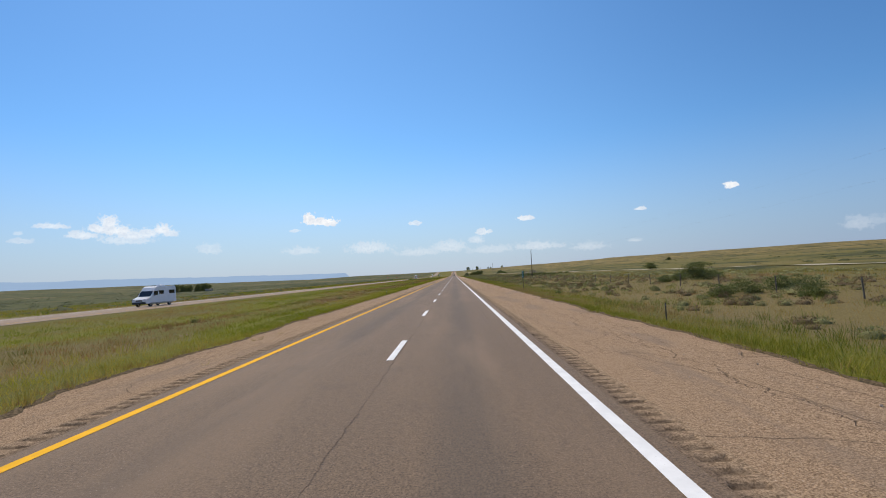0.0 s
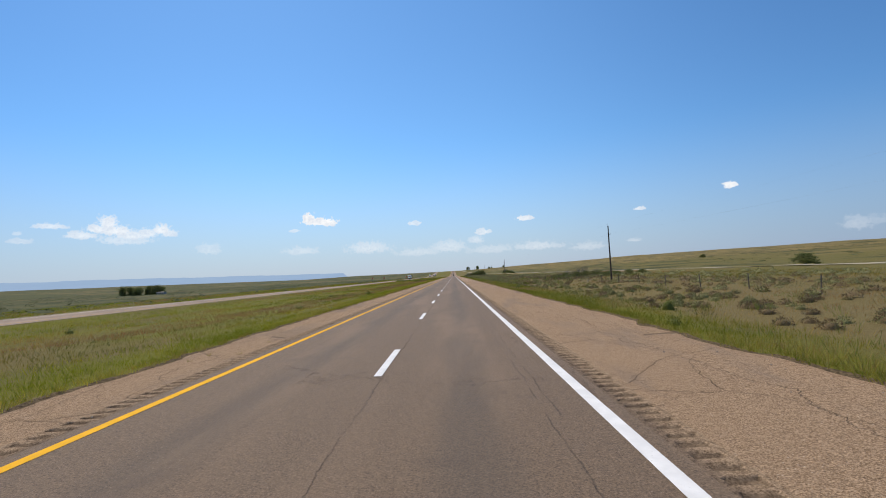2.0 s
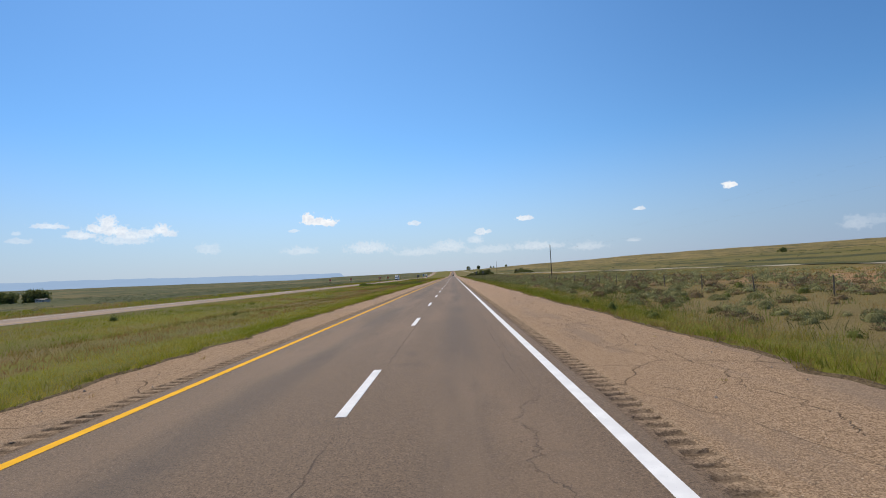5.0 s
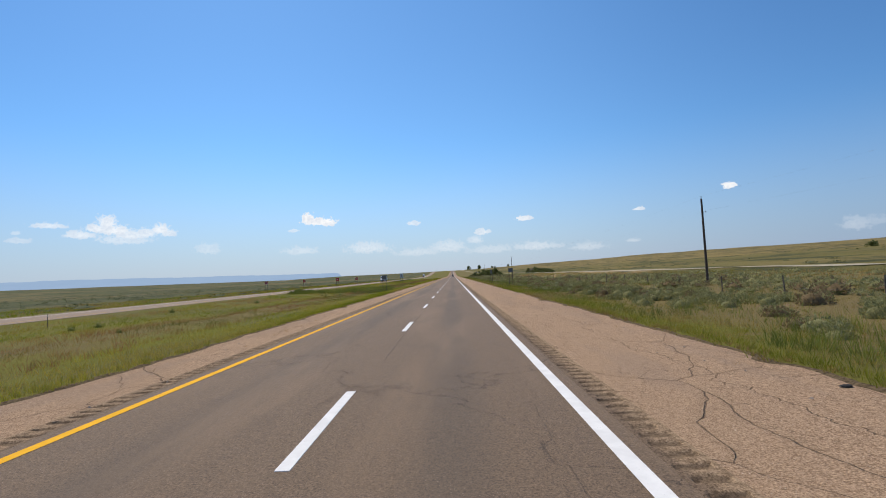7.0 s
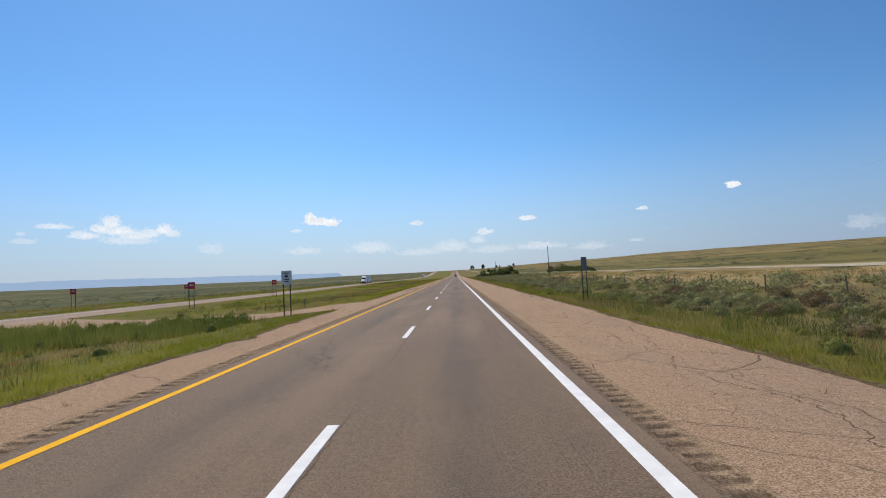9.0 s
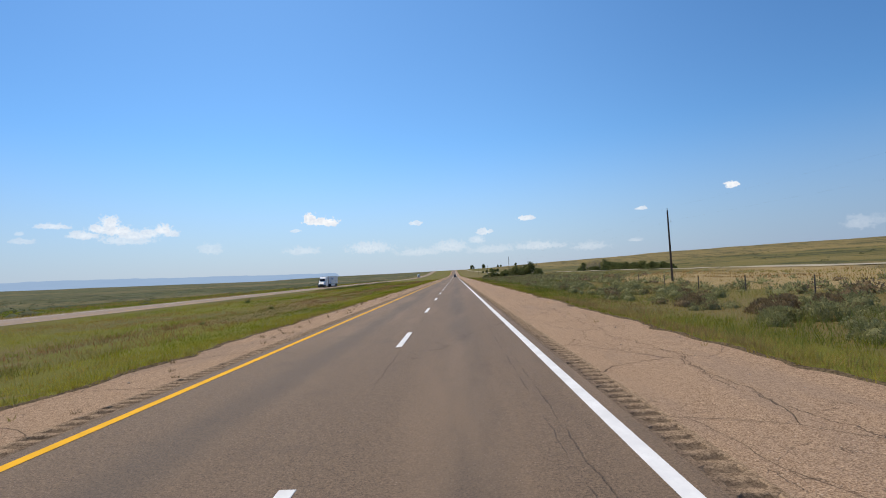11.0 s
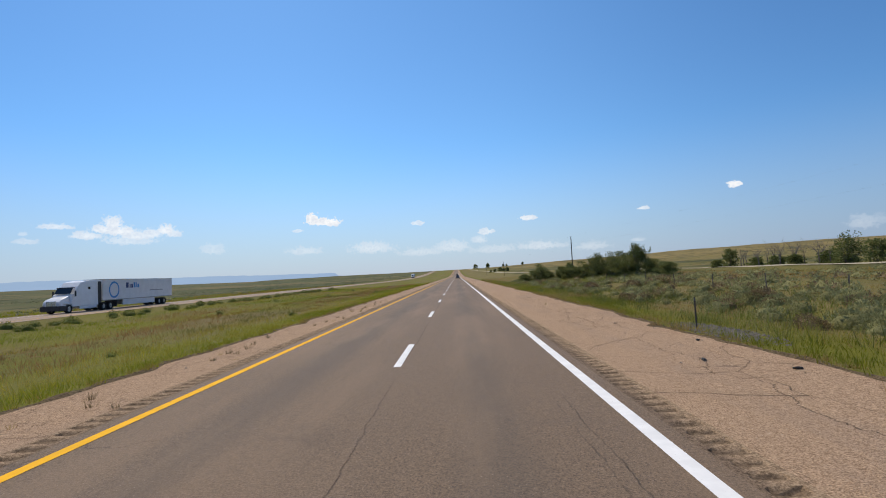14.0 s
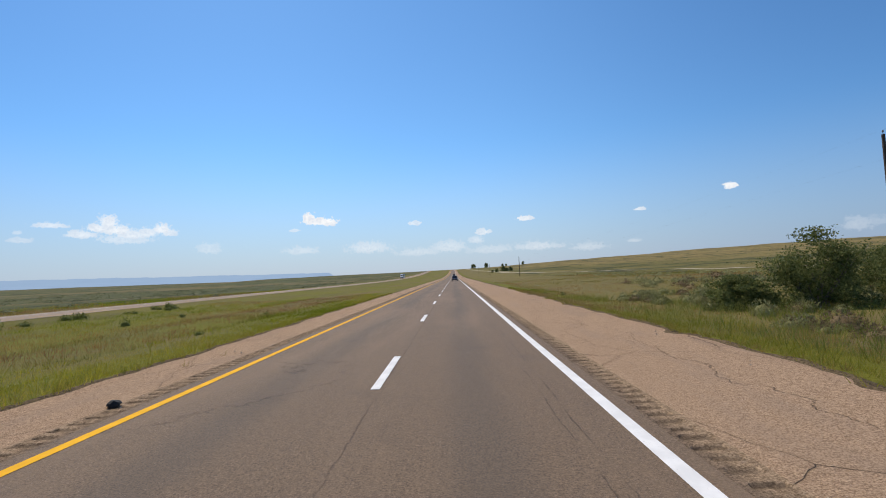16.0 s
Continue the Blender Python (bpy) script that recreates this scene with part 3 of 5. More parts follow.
def build_road():
    road = tagged(new("road"), "two-lane asphalt carriageway with painted lines and pale shoulders", "road", kind="structure")
    strip("carriageway", -4.00, 3.98, M_LANE, road, cols=4)
    skirted("shoulder", 4.46, E_RIGHT, 1, M_SHOULDER, road)
    skirted("shoulder", -4.48, E_LEFT, -1, M_SHOULDER, road)
    berm(E_RIGHT, 1, 51)
    berm(E_LEFT, -1, 52)
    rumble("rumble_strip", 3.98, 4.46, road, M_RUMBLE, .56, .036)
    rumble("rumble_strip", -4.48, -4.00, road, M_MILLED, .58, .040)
    far_y = np.geomspace(649.9, 2700, 80)
    strip("rumble_strip", 3.98, 4.46, M_RUMBLE, road, rows=far_y)
    strip("rumble_strip", -4.48, -4.00, M_RUMBLE, road, rows=far_y)
    strip("edge_line", 3.56, 3.76, M_WHITE, road, .005)
    strip("edge_line", -3.75, -3.57, M_YELLOW, road, .005)
    bm = bmesh.new()
    box(bm, (0, 1.68, .001), (.17, 3.36, .010), .003)
    first = part("lane_dash", bm, M_WHITE, road)
    for k in range(0, 110):
        y = k * 12.192
        ob = first if k == 0 else new("lane_dash", first.data)
        ob.parent = road
        ob.location = (0, y, float(road_z(y)) + .001)
        slope = math.atan2(float(road_z(y + 3) - road_z(y)), 3.0)
        ob.rotation_euler = (slope, 0, 0)
    other = tagged(new("road"), "worn pale carriageway of the opposite way beyond the median", "road", kind="structure")
    strip("carriageway", lambda y: far_axis(y) - 5.0, lambda y: far_axis(y) + 5.0, M_FAR_ROAD, other, -.41)
    strip("edge_line", lambda y: far_axis(y) - 3.0, lambda y: far_axis(y) - 2.85, M_WHITE, other, -.403)
    strip("edge_line", lambda y: far_axis(y) + 2.9, lambda y: far_axis(y) + 3.05, M_YELLOW, other, -.403)
    # paved crossover through the median
    v, f = grid(np.linspace(-35.6, -5.6, 16), np.linspace(371, 381, 7), lambda x, y: land(x, y) + .035)
    tagged(np_mesh("crossover", v, f, M_SHOULDER), "pale paved crossover through the grassy median", "crossover", kind="structure")
    # farm lane beyond the fence
    ys = np.concatenate([np.arange(-30, 800, 6.0), np.geomspace(800, 2200, 40)])
    bend = 57 + 1.2 * np.sin(ys / 90) - 24 * sstep(850, 1900, ys)
    k = np.linspace(-2.6, 2.6, 4)
    X = bend[:, None] + k[None]
    Y = np.repeat(ys[:, None], 4, 1)
    Z = land(X, Y) + .10
    i = (np.arange(len(ys) - 1)[:, None] * 4 + np.arange(3)[None]).ravel()
    tagged(np_mesh("side_road", np.stack([X, Y, Z], -1).reshape(-1, 3), np.stack([i, i + 1, i + 5, i + 4], 1), M_DUST), "pale gravel side road beyond the fence", "road", kind="structure")


def build_mesa():
    """A long flat-topped ridge, its haze painted as a glowing colour, far out on the left."""
    n = 160
    a = np.linspace(-62, -13.2, n)
    r = np.random.RandomState(5)
    top = 76 + 22 * sstep(-14, -42, a) + 5 * wave(a * 40, a * 0, 300, 8) + 2.0 * wave(a * 40, a * 0, 60, 9)
    top = top * (1 - .96 * sstep(-14.2, -13.2, a)) + 6 * sstep(-40, -60, a)
    rad = 4650.0
    x, y = rad * np.sin(np.radians(a)), 300 + rad * np.cos(np.radians(a))
    v = np.concatenate([np.stack([x, y, x * 0 - 40], 1), np.stack([x, y, top], 1), np.stack([x * 1.03, 300 + (y - 300) * 1.03, top - 2], 1)])
    i = np.arange(n - 1)
    f = np.concatenate([np.stack([i, i + 1, i + n + 1, i + n], 1), np.stack([i + n, i + n + 1, i + 2 * n + 1, i + 2 * n], 1)])
    tagged(np_mesh("backdrop", v, f, M_MESA), "long flat-topped ridge, blue haze in its glowing colour", "ridge", kind="structure")


build_ground()
build_road()
build_mesa()


# ============ plants ============
def unit(n):
    return n / np.maximum(np.linalg.norm(n, axis=1, keepdims=True), 1e-6)


def blades(pts, count, h, w, lean, spread, rng):
    """Tufts of grass: each blade is a thin leaning spike, one island a blade."""
    n = len(pts) * count
    base = np.repeat(pts, count, 0)
    hh = np.repeat(h, count) * rng.uniform(.45, 1.15, n)
    a = rng.uniform(0, 6.283, n)
    r = spread * np.sqrt(rng.uniform(0, 1, n))
    root = base + np.stack([r * np.cos(a), r * np.sin(a), np.full(n, -.02)], 1)
    b = rng.uniform(0, 6.283, n)
    side = np.stack([np.cos(b), np.sin(b), np.zeros(n)], 1) * (w * rng.uniform(.6, 1.3, n))[:, None]
    out = np.stack([np.cos(a), np.sin(a), np.zeros(n)], 1) * (lean * hh * rng.uniform(.2, 1.2, n))[:, None]
    v = np.stack([root - side, root + side, root + np.stack([np.zeros(n), np.zeros(n), hh], 1) + out], 1).reshape(-1, 3)
    f = np.arange(n * 3).reshape(-1, 3)
    return v, f


BARE = [(10.3, 339.6, 1.1, 3.0), (10.0, 541.6, 1.0, 3.0)]     # gravel patches: middle and half sizes


def scatter(x0, x1, y0, y1, per_m2, rng, keep=None):
    n = int((x1 - x0) * (y1 - y0) * per_m2)
    x, y = rng.uniform(x0, x1, n), rng.uniform(y0, y1, n)
    if keep is not None:
        k = rng.uniform(0, 1, n) < keep(x, y)
        x, y = x[k], y[k]
    for bx, by, bw, bl in BARE:
        k = ((x - bx) / bw) ** 2 + ((y - by) / bl) ** 2 > .8 + .3 * wave(x, y, 1.1, 77)
        x, y = x[k], y[k]
    return np.stack([x, y, land(x, y)], 1)


def off_crossover(x, y):
    return ((y < 369.5) | (y > 382.5)) * 1.0


def grass(name, label, pts, count, h, w, lean, spread, mat, seed):
    rng = np.random.RandomState(seed)
    v, f = blades(pts, count, np.asarray(h), w, lean, spread, rng)
    return tagged(np_mesh(name, v, f, mat), label, "grass", kind="stuff")


def build_grass():
    rng = np.random.RandomState(21)
    # dense fringes that lap over the broken edges of the shoulders
    p = scatter(8.24, 12.6, 3, 660, 10.0, rng, lambda x, y: 1.0 - .55 * sstep(10.2, 12.6, x))
    near = 1 - sstep(8.65, 9.6, p[:, 0])
    p[:, 0] += (np.interp(p[:, 1], ROWS, E_RIGHT) - R_EDGE) * near
    p[:, 2] = np.maximum(p[:, 2], .035 * near - .30 * (1 - near))
    h = .20 + .11 * wave(p[:, 0], p[:, 1], 7, 31) + rng.uniform(0, .14, len(p)) - .04 * near
    grass("verge_grass", "bright green and yellowing grass along the paved shoulder", p, 11, np.clip(h * .85, .08, .42), .0075, .7, .26, M_GRASS, 22)
    p = scatter(-9.6, -6.44, 3, 660, 10.0, rng, off_crossover)
    near = 1 - sstep(-6.7, -7.7, p[:, 0])
    p[:, 0] += (np.interp(p[:, 1], ROWS, E_LEFT) - L_EDGE) * near
    p[:, 2] = np.maximum(p[:, 2], .035 * near - .30 * (1 - near))
    h = .19 + .09 * wave(p[:, 0], p[:, 1], 6, 32) + rng.uniform(0, .12, len(p)) - .04 * near
    grass("verge_grass", "bright green grass beside the narrow median shoulder", p, 11, np.clip(h * .8, .08, .36), .0075, .7, .26, M_LUSH, 23)
    for lo, hi, edge, base, seed, sg in ((8.19, 8.52, E_RIGHT, R_EDGE, 63, 1), (-6.66, -6.32, E_LEFT, L_EDGE, 64, -1)):
        p = scatter(lo, hi, 3, 660, 26, rng, None if sg > 0 else off_crossover)
        p[:, 0] += np.interp(p[:, 1], ROWS, edge) - base
        p[:, 2] = .03
        keep = rng.uniform(0, 1, len(p)) < .8 + .45 * wave(p[:, 0] * 0, p[:, 1], 3.1, seed)
        p = p[keep]
        grass("verge_grass", "short grass overhanging the broken pavement edge", p, 12, rng.uniform(.07, .2, len(p)), .006, .7, .07, M_EDGE, seed)
    for lo, hi, mat, label, seed in ((-12.2, -9.4, M_LUSH, "yellow-green grass of the median beside the road", 24), (-19.5, -11.2, M_RUSTY, "rusty and dark green grass along the middle of the median", 72),
                                     (-33.4, -18.5, M_MEDIAN, "bright green grass of the far half of the median", 73)):
        p = scatter(lo, hi, 8, 670, 2.4, rng, off_crossover)
        h = .20 + .09 * wave(p[:, 0], p[:, 1], 11, 33) + rng.uniform(0, .18, len(p))
        grass("median_grass", label, p, 10, h, .0095, .7, .42, mat, seed)
    p = scatter(11.6, 34, 8, 720, 2.3, rng, lambda x, y: 1 - .5 * sstep(13.5, 16, x))
    h = .20 + .08 * wave(p[:, 0], p[:, 1], 9, 34) + rng.uniform(0, .2, len(p))
    grass("field_grass", "dry and green prairie grass between the sagebrush", p, 8, h * .85, .010, .7, .42, M_FIELD, 25)
    p = scatter(34, 52, 20, 760, 1.0, rng)
    grass("field_grass", "dry tawny prairie grass beyond the fence", p, 6, .2 + rng.uniform(0, .2, len(p)), .03, .7, .45, M_FIELD, 26)
    p = scatter(-90, -43.5, 20, 760, .55, rng, lambda x, y: (x < far_axis(y) - 5.2) * 1.0)
    grass("plain_grass", "olive grass of the plain beyond the far carriageway", p, 6, .3 + rng.uniform(0, .3, len(p)), .035, .7, .5, M_MEDIAN, 27)
    p = np.concatenate([scatter(-14, -9.0, 338, 350, 3.0, rng), scatter(-26, -9.0, 352, 369, 1.4, rng, lambda x, y: np.clip(.3 + .7 * wave(x, y, 8, 35), 0, 1)), scatter(10, 17, 338, 376, 2.0, rng, lambda x, y: np.clip(.4 + .7 * wave(x, y, 7, 36), 0, 1)),
                        scatter(-30, -9, 384, 410, 1.6, rng, lambda x, y: np.clip(.3 + .7 * wave(x, y, 7, 37), 0, 1)), scatter(10.4, 17, 515, 600, 2.4, rng, lambda x, y: np.clip(.3 + .7 * wave(x, y, 6, 38), 0, 1))])
    grass("tall_weeds", "tall dark green weeds crowding round the signs", p, 16, rng.uniform(.3, .75, len(p)), .009, .4, .26, M_WEED, 29)
    p = np.concatenate([scatter(12.5, 34, 60, 232, 1.5, rng, lambda x, y: np.clip(-.1 + 1.0 * wave(x, y, 17, 39), 0, 1)), scatter(24, 44, 176, 204, 2.2, rng)])
    grass("tall_weeds", "low dark green growth in patches over the dry field", p, 16, rng.uniform(.2, .55, len(p)), .010, .8, .42, M_SCRUBGRASS, 40)
    p = scatter(-34, -11.5, 360, 369.6, 4.0, rng)
    grass("tall_weeds", "tall grey-green weeds hiding the paved crossover", p, 14, rng.uniform(.6, 1.15, len(p)) * (.55 + .45 * sstep(-10, -15, p[:, 0])), .012, .4, .3, M_FORB, 65)
    p = np.concatenate([scatter(10.2, 22, 8, 640, 2.9, rng, lambda x, y: np.clip(.45 + .8 * wave(x, y, 15, 66), 0, 1) * (1 - .6 * sstep(12.5, 20, x)) * (.45 + .55 * sstep(190, 240, y))), scatter(14, 34, 590, 632, 2.0, rng)])
    grass("forbs", "knee-high green forbs crowding the verge", p, 14, rng.uniform(.25, .7, len(p)), .010, .55, .34, M_FORB, 67)
    p = np.stack([rng.uniform(-6.0, -4.5, 150), rng.uniform(392, 570, 150), np.zeros(150)], 1)
    grass("crack_weed", "brown-green weed tufts rooted in cracks of the shoulder", p, 28, rng.uniform(.08, .26, 150), .005, .5, .07, M_BRUSH, 74)
    # seedlings in the cracks of the shoulders
    n = 230
    y = rng.uniform(5, 660, n)
    x = np.where(rng.uniform(0, 1, n) < .72, rng.uniform(-5.7, -4.55, n), rng.uniform(6.2, 7.8, n))
    p = np.stack([x, y, 0 * x], 1)
    grass("crack_weed", "thin dry weeds in cracks of the shoulder", p, 12, rng.uniform(.05, .24, n), .004, .8, .06, M_FIELD, 28)


def clump(rng, count, rad, high, leaf, flat=.5, core=0.0, fine=2):
    """Leaf spikes of one bush about the origin, pointing out and up from its inner twigs."""
    d = unit(rng.normal(0, 1, (count, 3)))
    d[:, 2] = np.abs(d[:, 2]) * .9 + .08
    d = unit(d)
    lobes = unit(rng.normal(0, 1, (7, 3)))
    bulge = .72 + .38 * np.max(d @ lobes.T, 1) ** 3
    k = rng.uniform(.62 if core else .42, 1.0, count) ** .6 * bulge
    c = d * k[:, None] * np.array([rad, rad, high])
    s = leaf * rng.uniform(.6, 1.5, count)[:, None]
    out = unit(d + np.array([0, 0, flat]) + rng.normal(0, .55, (count, 3)))
    side = unit(np.cross(out, rng.normal(0, 1, (count, 3))))
    v = np.stack([c - side * s * .33, c + side * s * .33, c + out * s * 1.3], 1).reshape(-1, 3)
    f = np.arange(count * 3).reshape(-1, 3)
    if not core:
        return v, f
    # dense heart of the bush
    bm = bmesh.new()
    bmesh.ops.create_icosphere(bm, subdivisions=fine, radius=1.0)
    cv = unit(np.array([list(q.co) for q in bm.verts]))
    cf = np.array([[q.index for q in g.verts] for g in bm.faces])
    bm.free()
    swell = (.72 + .38 * np.max(cv @ lobes.T, 1) ** 3) * core * rng.uniform(.94, 1.05, len(cv))
    cv = cv * swell[:, None] * np.array([rad, rad, high])
    low = cf[(cv[cf][:, :, 2] > -.25 * high).all(1)]
    return np.concatenate([v, cv]), np.concatenate([f, low + len(v)])


def many_clumps(name, label, category, spots, sizes, tall, count, mat, seed, leaf=.16, kinds=12, core=0.0, fine=2):
    """Bushes too many to count, joined."""
    rng = np.random.RandomState(seed)
    forms = [clump(rng, count, 1.0, 1.0, leaf, core=core, fine=fine) for _ in range(kinds)]
    vs, fs, at = [], [], 0
    for p, s, t, k, a in zip(spots, sizes, tall, rng.randint(0, kinds, len(spots)), rng.uniform(0, 6.283, len(spots))):
        v, f = forms[k]
        c, q = math.cos(a), math.sin(a)
        w = np.stack([(v[:, 0] * c - v[:, 1] * q) * s, (v[:, 0] * q + v[:, 1] * c) * s, v[:, 2] * t], 1) + p - np.array([0, 0, .05])
        vs.append(w)
        fs.append(f + at)
        at += len(v)
    return tagged(np_mesh(name, np.concatenate(vs), np.concatenate(fs), mat, None, True), label, category, kind="stuff")


def sage_share(x, y):
    """How thickly sagebrush grows at a place."""
    d = .80 + .18 * sstep(205, 250, y) * (1 - sstep(340, 420, y)) - .22 * sstep(585, 620, y)
    hay = sstep(360, 392, y) * (1 - sstep(480, 530, y)) * sstep(24, 27, x)
    return np.clip(d * (.78 + .42 * wave(x, y, 11, 41)), 0.04, 1) * (1 - .9 * hay) * (.35 + .65 * sstep(13.0, 15.5, x))


def build_sage():
    rng = np.random.RandomState(42)
    near = scatter(13.0, 19.5, 24, 640, .36, rng, sage_share)
    rng.shuffle(near)
    near, spare = near[:280], near[280:]
    near = near[near[:, 1] > 38]
    forms = []
    for i in range(8):
        v, f = clump(rng, 1000, .70, .66, .066, core=.70)
        leaf = np_mesh("foliage", v, f, M_SAGE if i % 4 else M_BRUSH, None, True)
        bm = bmesh.new()
        for k in range(7):
            a, r = k * .9 + rng.uniform(0, .5), rng.uniform(.2, .45)
            rod(bm, (0, 0, -.06), (r * math.cos(a), r * math.sin(a), rng.uniform(.25, .5)), .02, .006, 5)
        forms.append((leaf, part("stems", bm, M_BARK)))
    for i, p in enumerate(near):
        s = rng.uniform(.6, 1.2) * (.6 + .4 * float(sstep(195, 240, p[1])))
        t = new("sagebrush")
        t.matrix_basis = pose(p[0], p[1], p[2] - .04, 0, 0, rng.uniform(0, 360)) @ Matrix.Diagonal((s, s, s * rng.uniform(.8, 1.15), 1))
        for o in forms[i % 8]:
            (o if i < 8 else new(o.name.split(".")[0], o.data)).parent = t
        tagged(t, "brown half-dry brush growing in prairie grass" if i % 4 == 0 else "grey-green rounded sagebrush growing in prairie grass", "shrub", "sagebrush by the road")
    p = np.concatenate([spare, scatter(13.6, 21, 10, 640, .38, rng, sage_share)])
    far = scatter(21, 36, 20, 660, .46, rng, sage_share)
    for share, mat, what, seed in ((0, M_SAGE, "grey-green sagebrush", 43), (1, M_BRUSH, "brown half-dry brush", 75)):
        k = (rng.uniform(0, 1, len(p)) < .55 - .33 * sstep(195, 240, p[:, 1])) == bool(share)
        s = rng.uniform(.35, .85, k.sum()) * (.6 + .4 * sstep(195, 240, p[k][:, 1]))
        many_clumps("sagebrush_field", what + " covering the field by the verge", "shrub", p[k], s, s * rng.uniform(.75, 1.1, k.sum()), 230, mat, seed, .115, core=.70)
        k = (rng.uniform(0, 1, len(far)) < .58 - .32 * sstep(195, 240, far[:, 1])) == bool(share)
        s = rng.uniform(.35, .9, k.sum()) * (.6 + .4 * sstep(195, 240, far[k][:, 1]))
        many_clumps("sagebrush_field", what + " covering the field about the fence", "shrub", far[k], s, s * rng.uniform(.75, 1.1, k.sum()), 80, mat, seed + 1, .18, core=.76, fine=1)
    p = scatter(36, 50, 30, 790, .16, rng, sage_share)
    s = rng.uniform(.35, .85, len(p))
    many_clumps("sagebrush_field", "sagebrush dotted over the land before the side road", "shrub", p, s, s * rng.uniform(.6, .9, len(p)), 45, M_SAGE, 48, .2, core=.84, fine=1)
    p = scatter(-35.2, -32.6, 535, 660, .32, rng)
    s = rng.uniform(.35, .8, len(p))
    many_clumps("weeds", "dark green bushy weeds lining the far carriageway", "weeds", p, s, s * rng.uniform(.8, 1.2, len(p)), 150, M_WEED, 76, .13, core=.7)
    # darker weeds in the median and along the verges
    p = np.concatenate([scatter(-30, -10, 20, 660, .005, rng, off_crossover), scatter(9.8, 13, 20, 660, .022, rng),
                        scatter(20, 42, 172, 206, .16, rng), scatter(13, 26, 150, 230, .05, rng), scatter(-24, -9.5, 335, 369, .06, rng), scatter(10.5, 16, 340, 372, .06, rng)])
    s = rng.uniform(.18, .5, len(p))
    many_clumps("weeds", "dark green leafy weeds in the grass", "weeds", p, s, s * rng.uniform(.9, 1.6, len(p)), 150, M_WEED, 45, .11, core=.7)
    # tall growth before the crossover
    p = scatter(-34.5, -12.5, 366.2, 369.8, 1.5, rng)
    s = rng.uniform(.4, .7, len(p))
    many_clumps("weeds", "tall green weeds hiding the paved crossover", "weeds", p, s, rng.uniform(.6, 1.0, len(p)), 260, M_FORB, 50, .14, core=.72)
    # scrub on the plain and on the rise, far off
    p = scatter(-420, -46, 60, 1100, .008, rng, lambda x, y: (x < far_axis(y) - 7) * np.clip(.5 + .8 * wave(x, y, 90, 46), 0, 1))
    s = rng.uniform(.6, 2.2, len(p))
    many_clumps("plain_scrub", "dark low scrub dotted over the plain", "shrub", p, s, .3 + s * .42, 28, M_SCRUB, 47, .16, core=.8, fine=1)
    p = scatter(78, 420, 60, 1300, .006, rng, lambda x, y: np.clip(.35 + .9 * wave(x, y, 120, 48), 0, 1))
    s = rng.uniform(.4, 1.5, len(p))
    many_clumps("hill_scrub", "dark low scrub dotted over the tawny rise", "shrub", p, s, .2 + s * .32, 50, M_SCRUB, 49, .18, core=.8, fine=1)


def limb(bm, a, d, length, r, rng, depth, tips, bend=.5, sides=6):
    """A branch of tapering pieces that forks on its way."""
    p, d = Vector(a), Vector(d).normalized()
    for i in range(3):
        q = p + d * (length / 3)
        rod(bm, p, q, r * (1 - .22 * i), r * (1 - .22 * (i + 1)), sides)
        p = q
        d = (d + Vector((rng.uniform(-bend, bend), rng.uniform(-bend, bend), rng.uniform(-.1, .35)))).normalized()
        tips.append(p.copy())
        if depth > 0 and i > 0:
            e = (d + Vector((rng.uniform(-1, 1), rng.uniform(-1, 1), rng.uniform(-.2, .7)))).normalized()
            limb(bm, p, e, length * .62, r * (.58 if sides == 3 else .5), rng, depth - 1, tips, bend, sides)


